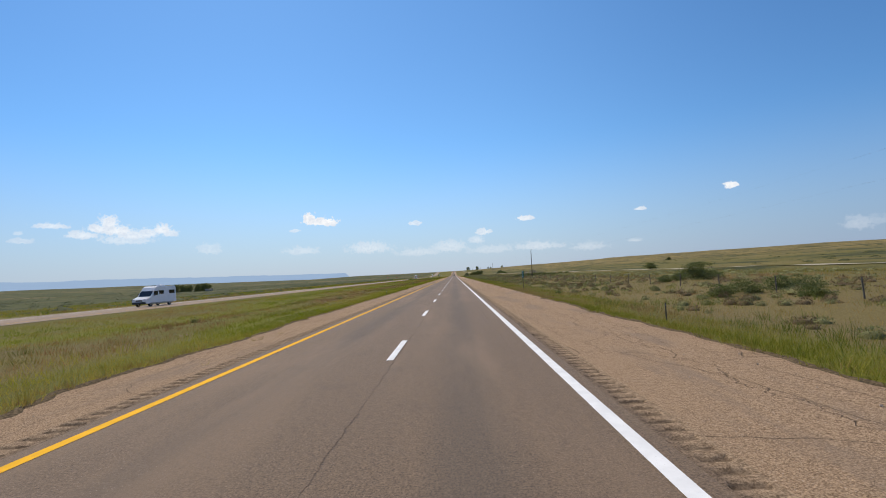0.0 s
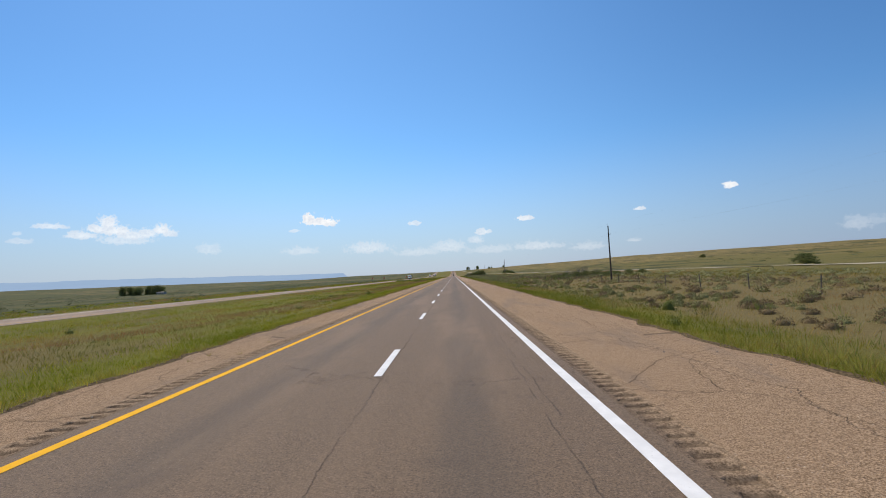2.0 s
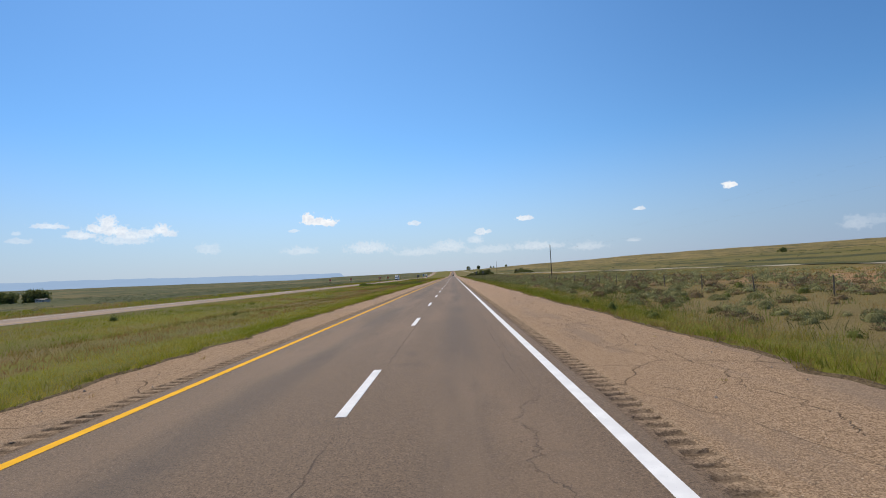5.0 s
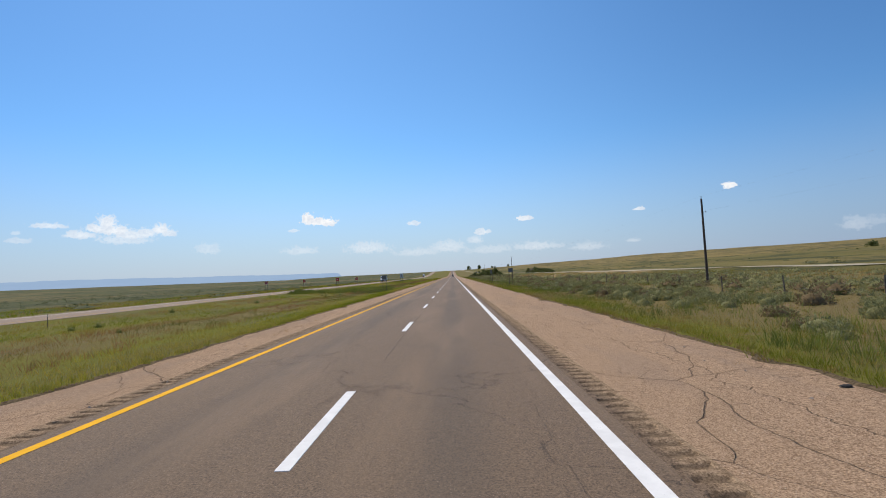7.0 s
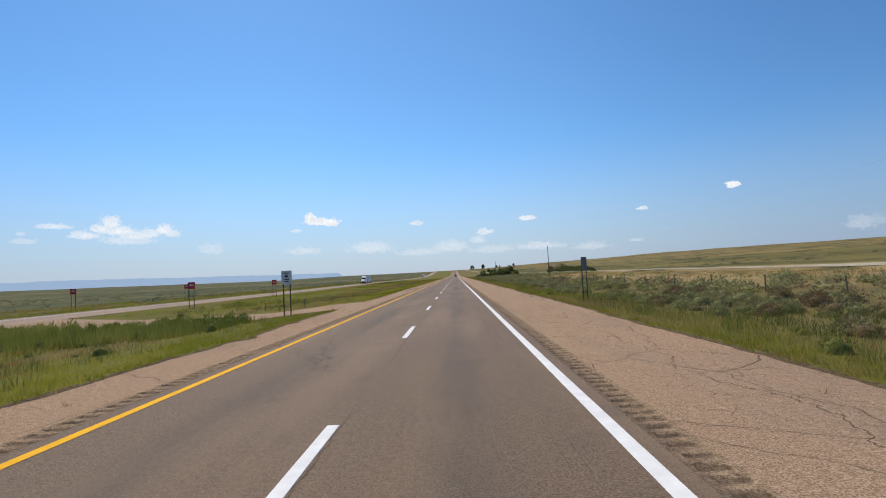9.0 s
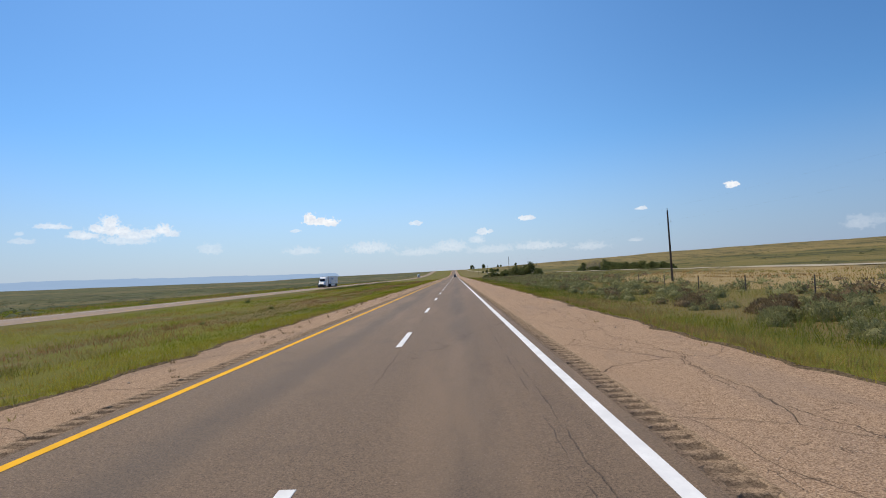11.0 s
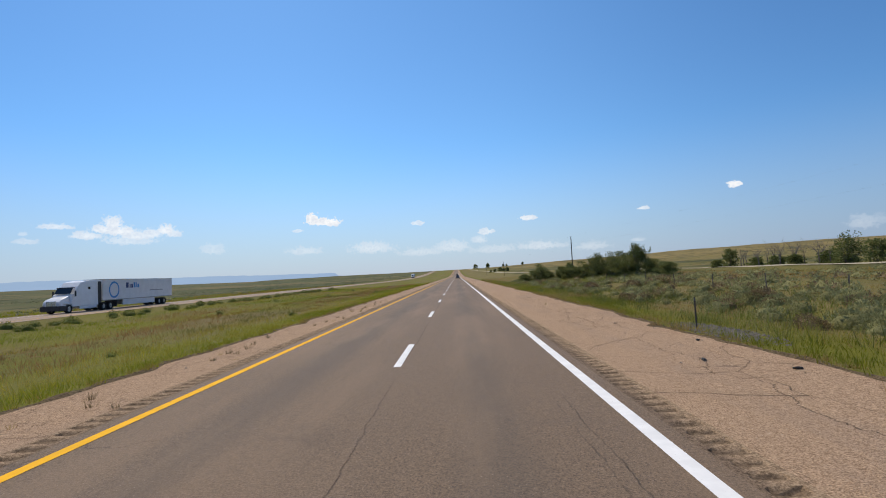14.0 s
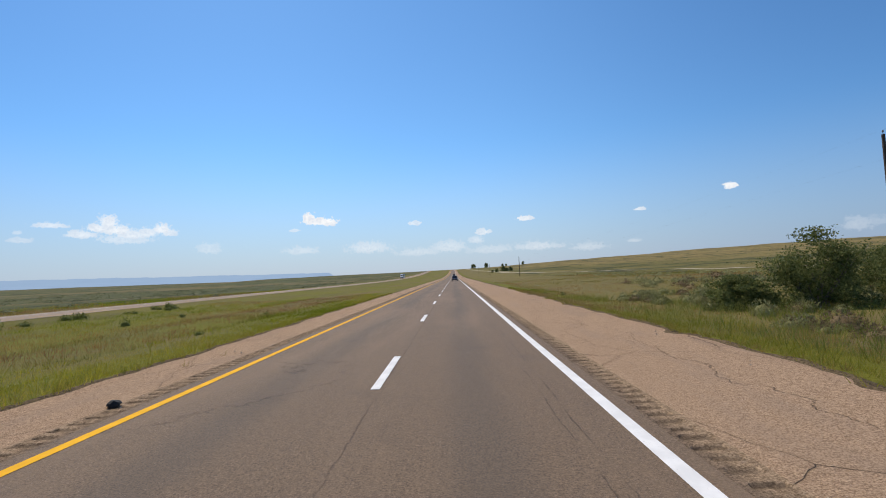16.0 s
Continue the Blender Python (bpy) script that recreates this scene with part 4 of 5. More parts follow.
def tree(name, label, x, y, high, wide, seed, leaves=3200, mat=None, leaf=.13, stems=1, group="", bare=False, low=.18, full=False):
    rng = np.random.RandomState(seed)
    top = new(name)
    top.location = (x, y, float(land(x, y)) - .08)
    bm, tips = bmesh.new(), []
    for s in range(stems):
        lean = Vector((rng.uniform(-.45, .45), rng.uniform(-.45, .45), 1)) if stems > 1 else Vector((rng.uniform(-.1, .1), rng.uniform(-.1, .1), 1))
        base = Vector((rng.uniform(-.3, .3), rng.uniform(-.3, .3), 0)) * (stems > 1)
        r = (.05 if bare and stems > 3 else .024) * high / math.sqrt(stems)
        h0 = high * low
        rod(bm, base, base + lean.normalized() * h0, r * 1.3, r, 8)
        for k in range(4):
            d = lean + Vector((rng.uniform(-1, 1) * wide / high, rng.uniform(-1, 1) * wide / high, .1))
            limb(bm, base + lean.normalized() * h0 * rng.uniform(.7, 1), d, high * rng.uniform(.34, .56), r * .62, rng, 3 if bare and stems > 3 else 2 if stems < 3 else 1, tips, .5, 3 if bare else 4 if full else 6)
    part("trunk", bm, M_DEAD if bare else M_BARK, top)
    if not bare:
        t = np.array([list(p) for p in tips])
        t = t[t[:, 2] > high * .12]
        c = t[rng.randint(0, len(t), leaves)] + np.clip(rng.normal(0, 1, (leaves, 3)), -1.5, 1.5) * np.array([wide, wide, high * .75]) * .06
        # boughs that fill the crown down towards the ground
        nb = 34
        u = rng.uniform(0, 1, nb) ** (1.35 if full else 1.0)
        girth = np.sin(np.pi * np.clip(.16 + .80 * u, 0, 1)) ** .8 * wide * .46
        a = rng.uniform(0, 6.283, nb)
        k = np.sqrt(rng.uniform(.1, 1, nb))
        bough = np.stack([girth * k * np.cos(a), girth * k * np.sin(a), high * (.10 + .80 * u)], 1)
        if name == "shrub" or full:
            girth = np.sqrt(np.clip(1 - u ** 2.5, 0, 1)) * wide * .5
            bough = np.stack([girth * k * np.cos(a), girth * k * np.sin(a), high * .88 * u], 1)
        pick = rng.uniform(0, 1, leaves) < .62
        sub = bough[rng.randint(0, nb, leaves)] + np.clip(rng.normal(0, 1, (leaves, 3)), -1.7, 1.7) * np.array([wide * .085, wide * .085, high * .048])
        c = np.where(pick[:, None], sub, c)
        c[:, 0:2] *= np.minimum(1, wide * .62 / np.maximum(np.linalg.norm(c[:, 0:2], axis=1), .01))[:, None]
        c[:, 2] = np.clip(c[:, 2], .12, high)
        o = unit(rng.normal(0, 1, (leaves, 3)) + np.array([0, 0, .3]))
        sd = unit(np.cross(o, rng.normal(0, 1, (leaves, 3))))
        sz = leaf * rng.uniform(.6, 1.5, leaves)[:, None]
        v = np.stack([c - sd * sz * .45, c + sd * sz * .45, c + o * sz], 1).reshape(-1, 3)
        np_mesh("crown", v, np.arange(leaves * 3).reshape(-1, 3), mat or M_TREE, top)
    return tagged(top, label, "dead tree" if bare else "tree", group)


def build_trees():
    rng = np.random.RandomState(60)
    # thicket by the verge
    for i, (x, y, h, w) in enumerate([(15.8, 625.0, 1.9, 2.5), (18.8, 623.4, 4.1, 3.3), (23.5, 624, 2.9, 2.6), (24.4, 621, 3.7, 3.0), (26, 618, 4.0, 3.2), (28, 615, 5.3, 3.4),
                                      (30, 612.5, 5.2, 3.6), (31.7, 609.5, 4.6, 3.6), (32.3, 613.5, 5.4, 3.4), (35.9, 603, 2.7, 3.2), (37, 611.5, 3.9, 3.4), (25.6, 627, 3.2, 3.0), (20.9, 625.6, 2.4, 2.2), (29, 617.5, 4.0, 3.2)]):
        tree("tree", "bushy dark green young elm in a roadside thicket", x, y, h, w * 1.2, 100 + i, 15000, leaf=.085, stems=3, group="thicket trees", low=.05, full=True)
    tree("tree", "tall dark green elm rising over the thicket", 34.1, 610.4, 6.6, 3.9, 133, 24000, leaf=.095, stems=3, low=.2, full=True)
    # windbreak beyond the side road
    for i, (y, h, w) in enumerate([(629.4, 4.6, 2.7), (598.7, 5.1, 3.8), (594, 4.0, 3.0), (589, 3.5, 3.2), (583, 3.3, 3.2), (576, 3.0, 3.2), (569, 2.8, 3.0), (561, 3.0, 3.4), (554, 2.6, 3.2), (547, 2.4, 3.0),
                                   (622, 2.2, 3.2), (616, 2.3, 3.4), (610, 2.1, 3.4), (604, 2.6, 3.4), (634, 2.0, 2.6), (579, 2.2, 3.6), (565, 2.2, 3.6), (557, 2.0, 3.6), (550, 1.9, 3.4), (544, 1.8, 3.4), (572, 2.4, 4.0), (586, 2.6, 4.0), (591, 2.4, 4.0), (601, 2.2, 4.0), (562, 2.2, 4.2), (568, 2.0, 4.2), (582, 2.2, 4.2)]):
        tree("tree", "dark green conifer in an old windbreak", 62 + rng.uniform(-1, 1), y, h, w, 140 + i, 2400, leaf=.2, stems=2, group="windbreak trees", low=.04, full=True)
    for i in range(20):
        tree("dead_tree", "bare grey dead trunk in an old windbreak", 62.5 + rng.uniform(-1, 1), 600 + i * 1.4 + rng.uniform(-.8, .8), rng.uniform(2.6, 4.0), 1.3, 170 + i, bare=True, group="windbreak snags", low=.5)
    # single shrubs
    for i, (x, y, h, w) in enumerate([(19.2, 32, 1.0, 2.2), (21.6, 33, 1.2, 2.6), (24.2, 33.5, 1.1, 2.4), (27.0, 35, 1.2, 2.8), (22.6, 28.5, .8, 2.0)]):
        tree("shrub", "low dark green shrub in the dry verge field", x, y, h, w, 260 + i, 2600, leaf=.07, stems=5, group="shrubs in the verge field", low=.05)
    tree("shrub", "large dark green shrub amid dry grass", 32.2, 59.6, 2.5, 4.6, 190, 7000, leaf=.10, stems=5, low=.05)
    for i, (x, y, h, w) in enumerate([(28.5, 57, 1.1, 2.4), (26.0, 55, .9, 2.2), (35.5, 62, 1.4, 3.0)]):
        tree("shrub", "low dark green shrub in the dry verge field", x, y, h, w, 270 + i, 2600, leaf=.08, stems=5, group="shrubs in the verge field", low=.05)
    tree("shrub", "dark rounded shrub at the foot of the rise", 73.5, 171.5, 2.6, 5.0, 191, 2200, leaf=.2, stems=5, low=.05)
    tree("shrub", "small dark shrub on the skyline of the rise", 250, 540, 4.0, 6.0, 192, 900, leaf=.5, stems=4, low=.05)
    tree("dead_tree", "bare grey-brown dead tree over low shrubs", 34.4, 195.2, 3.3, 4.6, 193, bare=True, stems=7, low=.1)
    tree("dead_tree", "bare grey-brown dead bush over low shrubs", 32.0, 196.7, 2.6, 4.0, 194, bare=True, stems=7, low=.05)
    tree("dead_tree", "bare grey-brown dead bush over low shrubs", 29.6, 197.5, 2.0, 3.4, 195, bare=True, stems=6, low=.05)
    tree("dead_tree", "bare grey-brown dead bush over low shrubs", 38.0, 196.0, 2.3, 3.4, 197, bare=True, stems=5, low=.05)
    for i, (x, y, h) in enumerate([(30.2, 194, 1.2), (32.4, 192.5, 1.4), (34.6, 193, 1.5), (36.8, 192, 1.4), (38.8, 195, 1.5), (28.4, 196, 1.0), (40.5, 193, 1.1), (43, 195, 1.1), (45.5, 192, 1.2), (41.5, 189, .9), (38, 187.5, .9), (47, 188, 1.0)]):
        tree("shrub", "low dark green shrub round a dead tree", x, y, h, 3.0, 200 + i, 2600, leaf=.10, stems=5, group="shrubs by the dead tree", low=.05)
    # farmstead grove on the plain
    for i in range(13):
        x = -283 + i * 2.9 + rng.uniform(-1, 1)
        tree("tree", "dark tree in a farmstead grove on the plain", x, 467 + rng.uniform(-4, 4), rng.uniform(6.5, 8.8) * (1 if i != 9 else .6), 6.4, 220 + i, 1300, leaf=.5, stems=2, group="grove trees", low=.04, full=True)
    # far trees by the crest
    for i, (x, y, h) in enumerate([(66, 2080, 15), (104, 2050, 15), (150, 2000, 8), (160, 1990, 7), (205, 1950, 9), (60, 1150, 6.5), (66, 1160, 5), (72, 1172, 5.5), (52, 1140, 4.5), (45, 1120, 3.5)]):
        tree("tree", "dark round tree far off by the road's crest", x, y, h, h * .95, 240 + i, 900, leaf=.11 * h, stems=2, group="far trees", low=.05, full=True)




build_grass()
build_sage()
build_trees()

# ============ roadside things ============
M_STEEL = plain("galvanised_steel", (.34, .35, .35), .45, .8)
M_RUST = plain("brown_steel_post", (.10, .085, .07), .7, .3)
M_GREEN = plain("green_sign_sheet", (.012, .16, .11), .4)
M_SIGNWHITE = plain("white_sign_sheet", (.62, .63, .62), .5, scale=4)
M_RED = plain("red_sign_sheet", (.45, .03, .03), .45)
M_BLACK = plain("black_print", (.03, .03, .03), .6)
M_GREYPANEL = plain("dull_aluminium", (.17, .165, .155), .7, 0, .2)
M_WIRE = plain("wire", (.12, .12, .12), .5, .6)


def glyphs(text, size, mat, parent, m, name="digit"):
    cu = bpy.data.curves.new(name, "FONT")
    cu.body, cu.size, cu.extrude, cu.align_x, cu.align_y = text, size, .0015, "CENTER", "CENTER"
    tmp = new(name, cu)
    me = bpy.data.meshes.new_from_object(tmp.evaluated_get(bpy.context.evaluated_depsgraph_get()))
    bpy.data.objects.remove(tmp)
    bpy.data.curves.remove(cu)
    me.materials.clear()
    me.materials.append(mat)
    ob = new(name, me)
    ob.parent = parent
    ob.matrix_basis = m
    return ob


def panel(w, h, r=.03, thick=.004):
    """A flat sign sheet with rounded corners, standing in the x-z plane."""
    bm = bmesh.new()
    pts = []
    for cx, cz, a0 in ((w / 2 - r, h / 2 - r, 0), (-w / 2 + r, h / 2 - r, 90), (-w / 2 + r, -h / 2 + r, 180), (w / 2 - r, -h / 2 + r, 270)):
        for k in range(5):
            a = radians(a0 + k * 22.5)
            pts.append((cx + r * math.cos(a), 0, cz + r * math.sin(a)))
    f = bm.faces.new([bm.verts.new(p) for p in pts])
    g = bmesh.ops.extrude_face_region(bm, geom=[f])
    bmesh.ops.translate(bm, vec=(0, thick, 0), verts=[v for v in g["geom"] if isinstance(v, bmesh.types.BMVert)])
    bmesh.ops.recalc_face_normals(bm, faces=bm.faces)
    return bm


def channel_post(x, y0, z1, depth=.3):
    """A U-shaped steel sign post."""
    bm = bmesh.new()
    box(bm, (x, y0, (z1 - depth) / 2), (.075, .008, z1 + depth), .002)
    box(bm, (x - .034, y0 + .018, (z1 - depth) / 2), (.008, .036, z1 + depth), .002)
    box(bm, (x + .034, y0 + .018, (z1 - depth) / 2), (.008, .036, z1 + depth), .002)
    return bm


def mile_marker():
    t = new("mile_marker")
    x, y = 10.8, 62.8
    t.location, t.rotation_euler = (x, y, float(land(x, y))), (0, 0, radians(-4))
    part("post", channel_post(0, .006, 2.36), M_RUST, t, "thin brown steel post")
    bm = panel(.255, .93)
    bmesh.ops.translate(bm, vec=(0, 0, 1.93), verts=bm.verts)
    pl = part("panel", bm, M_GREEN, t, "narrow upright green sheet")
    for k, d in enumerate("365"):
        glyphs(d, .30, M_SIGNWHITE, pl, pose(0, -.003, 2.11 - k * .235, 90, 0, 0))
    bm = bmesh.new()
    box(bm, (0, -.002, 2.33), (.15, .003, .045))
    part("print", bm, M_SIGNWHITE, pl)
    tagged(t, "narrow green mile marker on a thin steel post", "mile marker")


def sign(x, y, turn, w, h, top, mat, label, posts, prints=(), lean=0.0, category="road sign"):
    """A sheet on one or two posts; prints: (dx, dz, width, height, material) on its face."""
    t = new("road_sign")
    t.location, t.rotation_euler = (x, y, float(land(x, y))), (0, radians(lean), radians(turn))
    z = top - float(land(x, y))
    for px in posts:
        part("post", channel_post(px, .010, z - .03), M_RUST, t)
    bm = panel(w, h)
    bmesh.ops.translate(bm, vec=(0, 0, z - h / 2), verts=bm.verts)
    pl = part("panel", bm, mat, t)
    for dx, dz, pw, ph, pm in prints:
        bm = bmesh.new()
        box(bm, (dx, -.002, z - h / 2 + dz), (pw, .003, ph))
        part("print", bm, pm, pl)
    for px in posts:
        bm = bmesh.new()
        for dz in (.15, h - .15):
            rod(bm, (px, -.008, z - dz), (px, .004, z - dz), .009, .009, 8)
        part("bolt", bm, M_STEEL, pl)
    return tagged(t, label, category)


def build_signs():
    mile_marker()
    sign(-10.0, 343.2, 8, .78, .72, 2.46, M_GREYPANEL, "dull grey sign sheet on two brown posts in weeds", (-.30, .30))
    words = [(0, .30, .40, .05, M_BLACK), (-.02, .08, .22, .16, M_BLACK), (.0, -.14, .36, .06, M_BLACK), (.0, -.28, .30, .05, M_BLACK)]
    sign(-10.0, 370.2, -2, .74, .94, 2.84, M_SIGNWHITE, "weathered white regulation sign by the crossover on two posts", (-.24, .24), words)
    sign(11.7, 341.8, -10, .74, .68, 2.67, M_GREYPANEL, "dull grey sign sheet on two brown posts by the shoulder", (-.28, .30))
    sign(10.9, 371.2, 42, .70, .95, 2.82, M_GREYPANEL, "turned grey sign sheet on two brown posts in grass", (-.27, .27))
    bar = [(0, 0, .50, .10, M_SIGNWHITE), (0, .16, .36, .05, M_SIGNWHITE)]
    for x, y, turn in ((-31.2, 395.1, 6), (-57, 407.8, 10), (-51.7, 428.7, 8), (-31.3, 421.7, 5)):
        sign(x, y, turn, .85, .85, 2.64, M_RED, "red sign with white band on two posts", (-.30, .30), bar)
    # slim delineator stakes
    for x, y, h in ((-6.35, 55, .7), (-13.6, 79, .95), (9.6, 542.3, 1.1), (-13.2, 383.5, 1.1), (-17.5, 384.5, 1.0), (-10.2, 392, 1.1), (9.4, 392, .95), (-31.6, 347, 1.0), (10.2, 20, .8), (-30.9, 300, 1.0)):
        t = new("delineator")
        t.location = (x, y, float(land(x, y)))
        bm = bmesh.new()
        box(bm, (0, 0, h / 2 - .1), (.055, .012, h + .2), .003)
        part("stake", bm, M_RUST, t)
        bm = bmesh.new()
        box(bm, (0, -.009, h - .09), (.05, .004, .1), .001)
        part("reflector", bm, M_SIGNWHITE if x < 0 else M_GREYPANEL, t)
        tagged(t, "slim brown steel delineator stake in roadside grass", "stake", "delineators")


def build_poles():
    first = None
    spots = [(23.4, -18, 8.4), (26.7, 149.9, 8.95), (27.7, 310.7, 8.85), (28.5, 471.1, 9.0), (26.95, 628.3, 9.35), (28.4, 790, 8.4), (29, 952, 8.4), (29.5, 1114, 8.4), (30, 1276, 8.4)]
    for x, y, high in spots:
        t = new("utility_pole")
        t.location, t.scale = (x, y, float(land(x, y))), (1, 1, high / 8.95)
        if first is None:
            bm = bmesh.new()
            rod(bm, (0, 0, -.5), (0, 0, 8.7), .135, .085, 12)
            first = [("pole", part("pole", bm, M_POLE, t))]
            bm = bmesh.new()
            rod(bm, (0, 0, 8.68), (0, 0, 8.86), .02, .02, 8)
            rod(bm, (0, 0, 8.84), (0, 0, 8.95), .05, .035, 10)
            first.append(("insulator", part("insulator", bm, M_GREYPANEL, t)))
            bm = bmesh.new()
            rod(bm, (.08, 0, 7.25), (.36, 0, 7.32), .018, .014, 6)
            rod(bm, (.36, 0, 7.28), (.36, 0, 7.42), .035, .03, 8)
            first.append(("bracket", part("bracket", bm, M_STEEL, t)))
        else:
            for nm, o in first:
                new(nm, o.data).parent = t
        tagged(t, "dark weathered wooden utility pole with one small bracket", "utility pole", "utility poles")
    for dz, dx in ((1.0, 0), (.829, .36)):
        bm = bmesh.new()
        for (x0, y0, h0), (x1, y1, h1) in zip(spots[:-1], spots[1:]):
            z0, z1 = float(land(x0, y0)) + h0 * dz, float(land(x1, y1)) + h1 * dz
            prev = None
            for i in range(13):
                s = i / 12
                p = Vector((x0 + (x1 - x0) * s + dx, y0 + (y1 - y0) * s, z0 + (z1 - z0) * s - 1.3 * 4 * s * (1 - s)))
                if prev is not None:
                    rod(bm, prev, p, .0011, .0011, 4)
                prev = p
        tagged(part("power_line", bm, M_WIRE), "thin sagging power line strung between poles", "power line")


def build_fence():
    t = new("fence")
    rng = random.Random(5)
    forms = []
    for k in range(3):
        bm = bmesh.new()
        rod(bm, (0, 0, -.3), (rng.uniform(-.03, .03), rng.uniform(-.03, .03), 1.12), .045, .038, 8)
        for v in bm.verts:
            v.co.x += rng.uniform(-.006, .006)
            v.co.y += rng.uniform(-.006, .006)
        forms.append(part("post", bm, M_POST, t))
    tops = []
    for i in range(91):
        y = 12 + i * 6.5
        x = 22.3 + .5 * math.sin(y / 60)
        z = float(land(x, y))
        tops.append((x, y, z))
        ob = forms[i] if i < 3 else new("post", forms[i % 3].data)
        ob.parent = t
        ob.location = (x, y, z)
        ob.rotation_euler = (radians(rng.uniform(-4, 4)), radians(rng.uniform(-4, 4)), rng.uniform(0, 6))
    for h in (.35, .68, 1.0, 1.2):
        bm = bmesh.new()
        for a, b in zip(tops[:-1], tops[1:]):
            rod(bm, (a[0] - .06, a[1], a[2] + h), (b[0] - .06, b[1], b[2] + h), .002, .002, 4)
        part("wire", bm, M_WIRE, t)
    tagged(t, "grey wooden post and wire fence along the roadside field", "fence")


def build_debris():
    rng = np.random.RandomState(80)

    def lump(name, label, cat, x, y, z, s, mat, seed):
        bm = bmesh.new()
        bmesh.ops.create_icosphere(bm, subdivisions=2, radius=1.0)
        r = np.random.RandomState(seed)
        o = r.uniform(0, 50, 3)
        for v in bm.verts:
            k = 1 + .55 * noise.noise(v.co * 1.3 + Vector(o))
            v.co = Vector((v.co.x * s[0] * k, v.co.y * s[1] * k, max(v.co.z * s[2] * k, -s[2] * .5)))
        ob = part(name, bm, mat)
        ob.location, ob.rotation_euler = (x, y, z + s[2] * .45), (0, 0, r.uniform(0, 6))
        tagged(ob, label, cat)

    m = plain("torn_rubber", (.022, .02, .018), .8)
    stone = plain("pale_stone", (.33, .27, .22), .9, scale=20)
    litter = plain("white_litter", (.75, .76, .78), .5)
    lump("rubber_chunk", "black torn tyre chunk on the shoulder by the yellow line", "debris", -4.42, 609.1, .01, (.14, .09, .075), m, 1)
    lump("rubber_chunk", "dark rubber scrap on the pale shoulder", "debris", 7.6, 374.5, .0, (.10, .05, .03), m, 2)
    lump("rubber_chunk", "dark rubber scrap on the pale shoulder", "debris", 7.9, 270.6, .0, (.10, .06, .02), m, 3)
    lump("rubber_chunk", "thin dark rubber strip on the pale shoulder", "debris", 6.7, 561, .0, (.22, .04, .015), m, 6)
    for k, (dx, dy, a) in enumerate([(6.44, 535.8, .15), (7.55, 534.7, .10), (7.6, 538.3, .08), (7.4, 327.6, .09)]):
        lump("rubber_chunk", "curled dark rubber scrap on the pale shoulder", "debris", dx, dy, .0, (a, .045, .025), m, 7 + k)
    lump("litter", "crumpled white litter in the verge grass", "litter", 9.5, 557.5, float(land(9.5, 557.5)), (.10, .08, .07), litter, 4)
    lump("litter", "crumpled white litter on the shoulder edge", "litter", 8.0, 594.5, .0, (.07, .05, .03), litter, 5)
    grey = plain("grey_rubble", (.185, .160, .132), .9, scale=20)
    for k in range(26):
        a = rng.uniform(.05, .16)
        gx, gy = rng.uniform(10.2, 13.2), rng.uniform(338.5, 344)
        lump("rubble", "grey broken paving lump at a sign's foot", "rubble", gx, gy, float(land(gx, gy)), (a, a * .8, a * .45), grey, 300 + k)
    for bx, by, bw, bl in BARE:
        a, k = rng.uniform(0, 6.283, 900), np.sqrt(rng.uniform(0, 1, 900))
        gx, gy = bx + bw * k * np.cos(a), by + bl * k * np.sin(a)
        gz = land(gx, gy)
        octa = np.array([[1, 0, 0], [-1, 0, 0], [0, 1, 0], [0, -1, 0], [0, 0, .7], [0, 0, -.5]], float)
        sides = np.array([[0, 2, 4], [2, 1, 4], [1, 3, 4], [3, 0, 4], [2, 0, 5], [1, 2, 5], [3, 1, 5], [0, 3, 5]])
        sz = rng.uniform(.03, .10, 900) * (1.1 - .5 * k)
        v = (octa[None] * sz[:, None, None] * rng.uniform(.6, 1.3, (900, 6, 3)) + np.stack([gx, gy, gz + .01], 1)[:, None]).reshape(-1, 3)
        f = (sides[None] + 6 * np.arange(900)[:, None, None]).reshape(-1, 3)
        tagged(np_mesh("gravel_patch", v, f, grey), "grey gravel spilled over bare ground at the verge", "gravel", kind="stuff")
    n = 900
    y = rng.uniform(4, 660, n)
    x = np.where(rng.uniform(0, 1, n) < .4, rng.uniform(-5.9, -4.1, n), 7.9 - np.abs(rng.normal(0, 1.1, n)))
    x = np.where((x > -4.1) & (x < 4.7), 7.5, x)
    v, f = [], []
    cube = np.array([[1, 0, 0], [-1, 0, 0], [0, 1, 0], [0, -1, 0], [0, 0, 1], [0, 0, -.3]], float)
    tri = np.array([[0, 2, 4], [2, 1, 4], [1, 3, 4], [3, 0, 4], [2, 0, 5], [1, 2, 5], [3, 1, 5], [0, 3, 5]])
    for i in range(n):
        s = rng.uniform(.012, .035)
        v.append(cube * s * rng.uniform(.6, 1.3, (6, 3)) + np.array([x[i], y[i], .002]))
        f.append(tri + 6 * i)
    tagged(np_mesh("gravel", np.concatenate(v), np.concatenate(f), stone), "loose gravel stones lying on the shoulders", "gravel", kind="stuff")


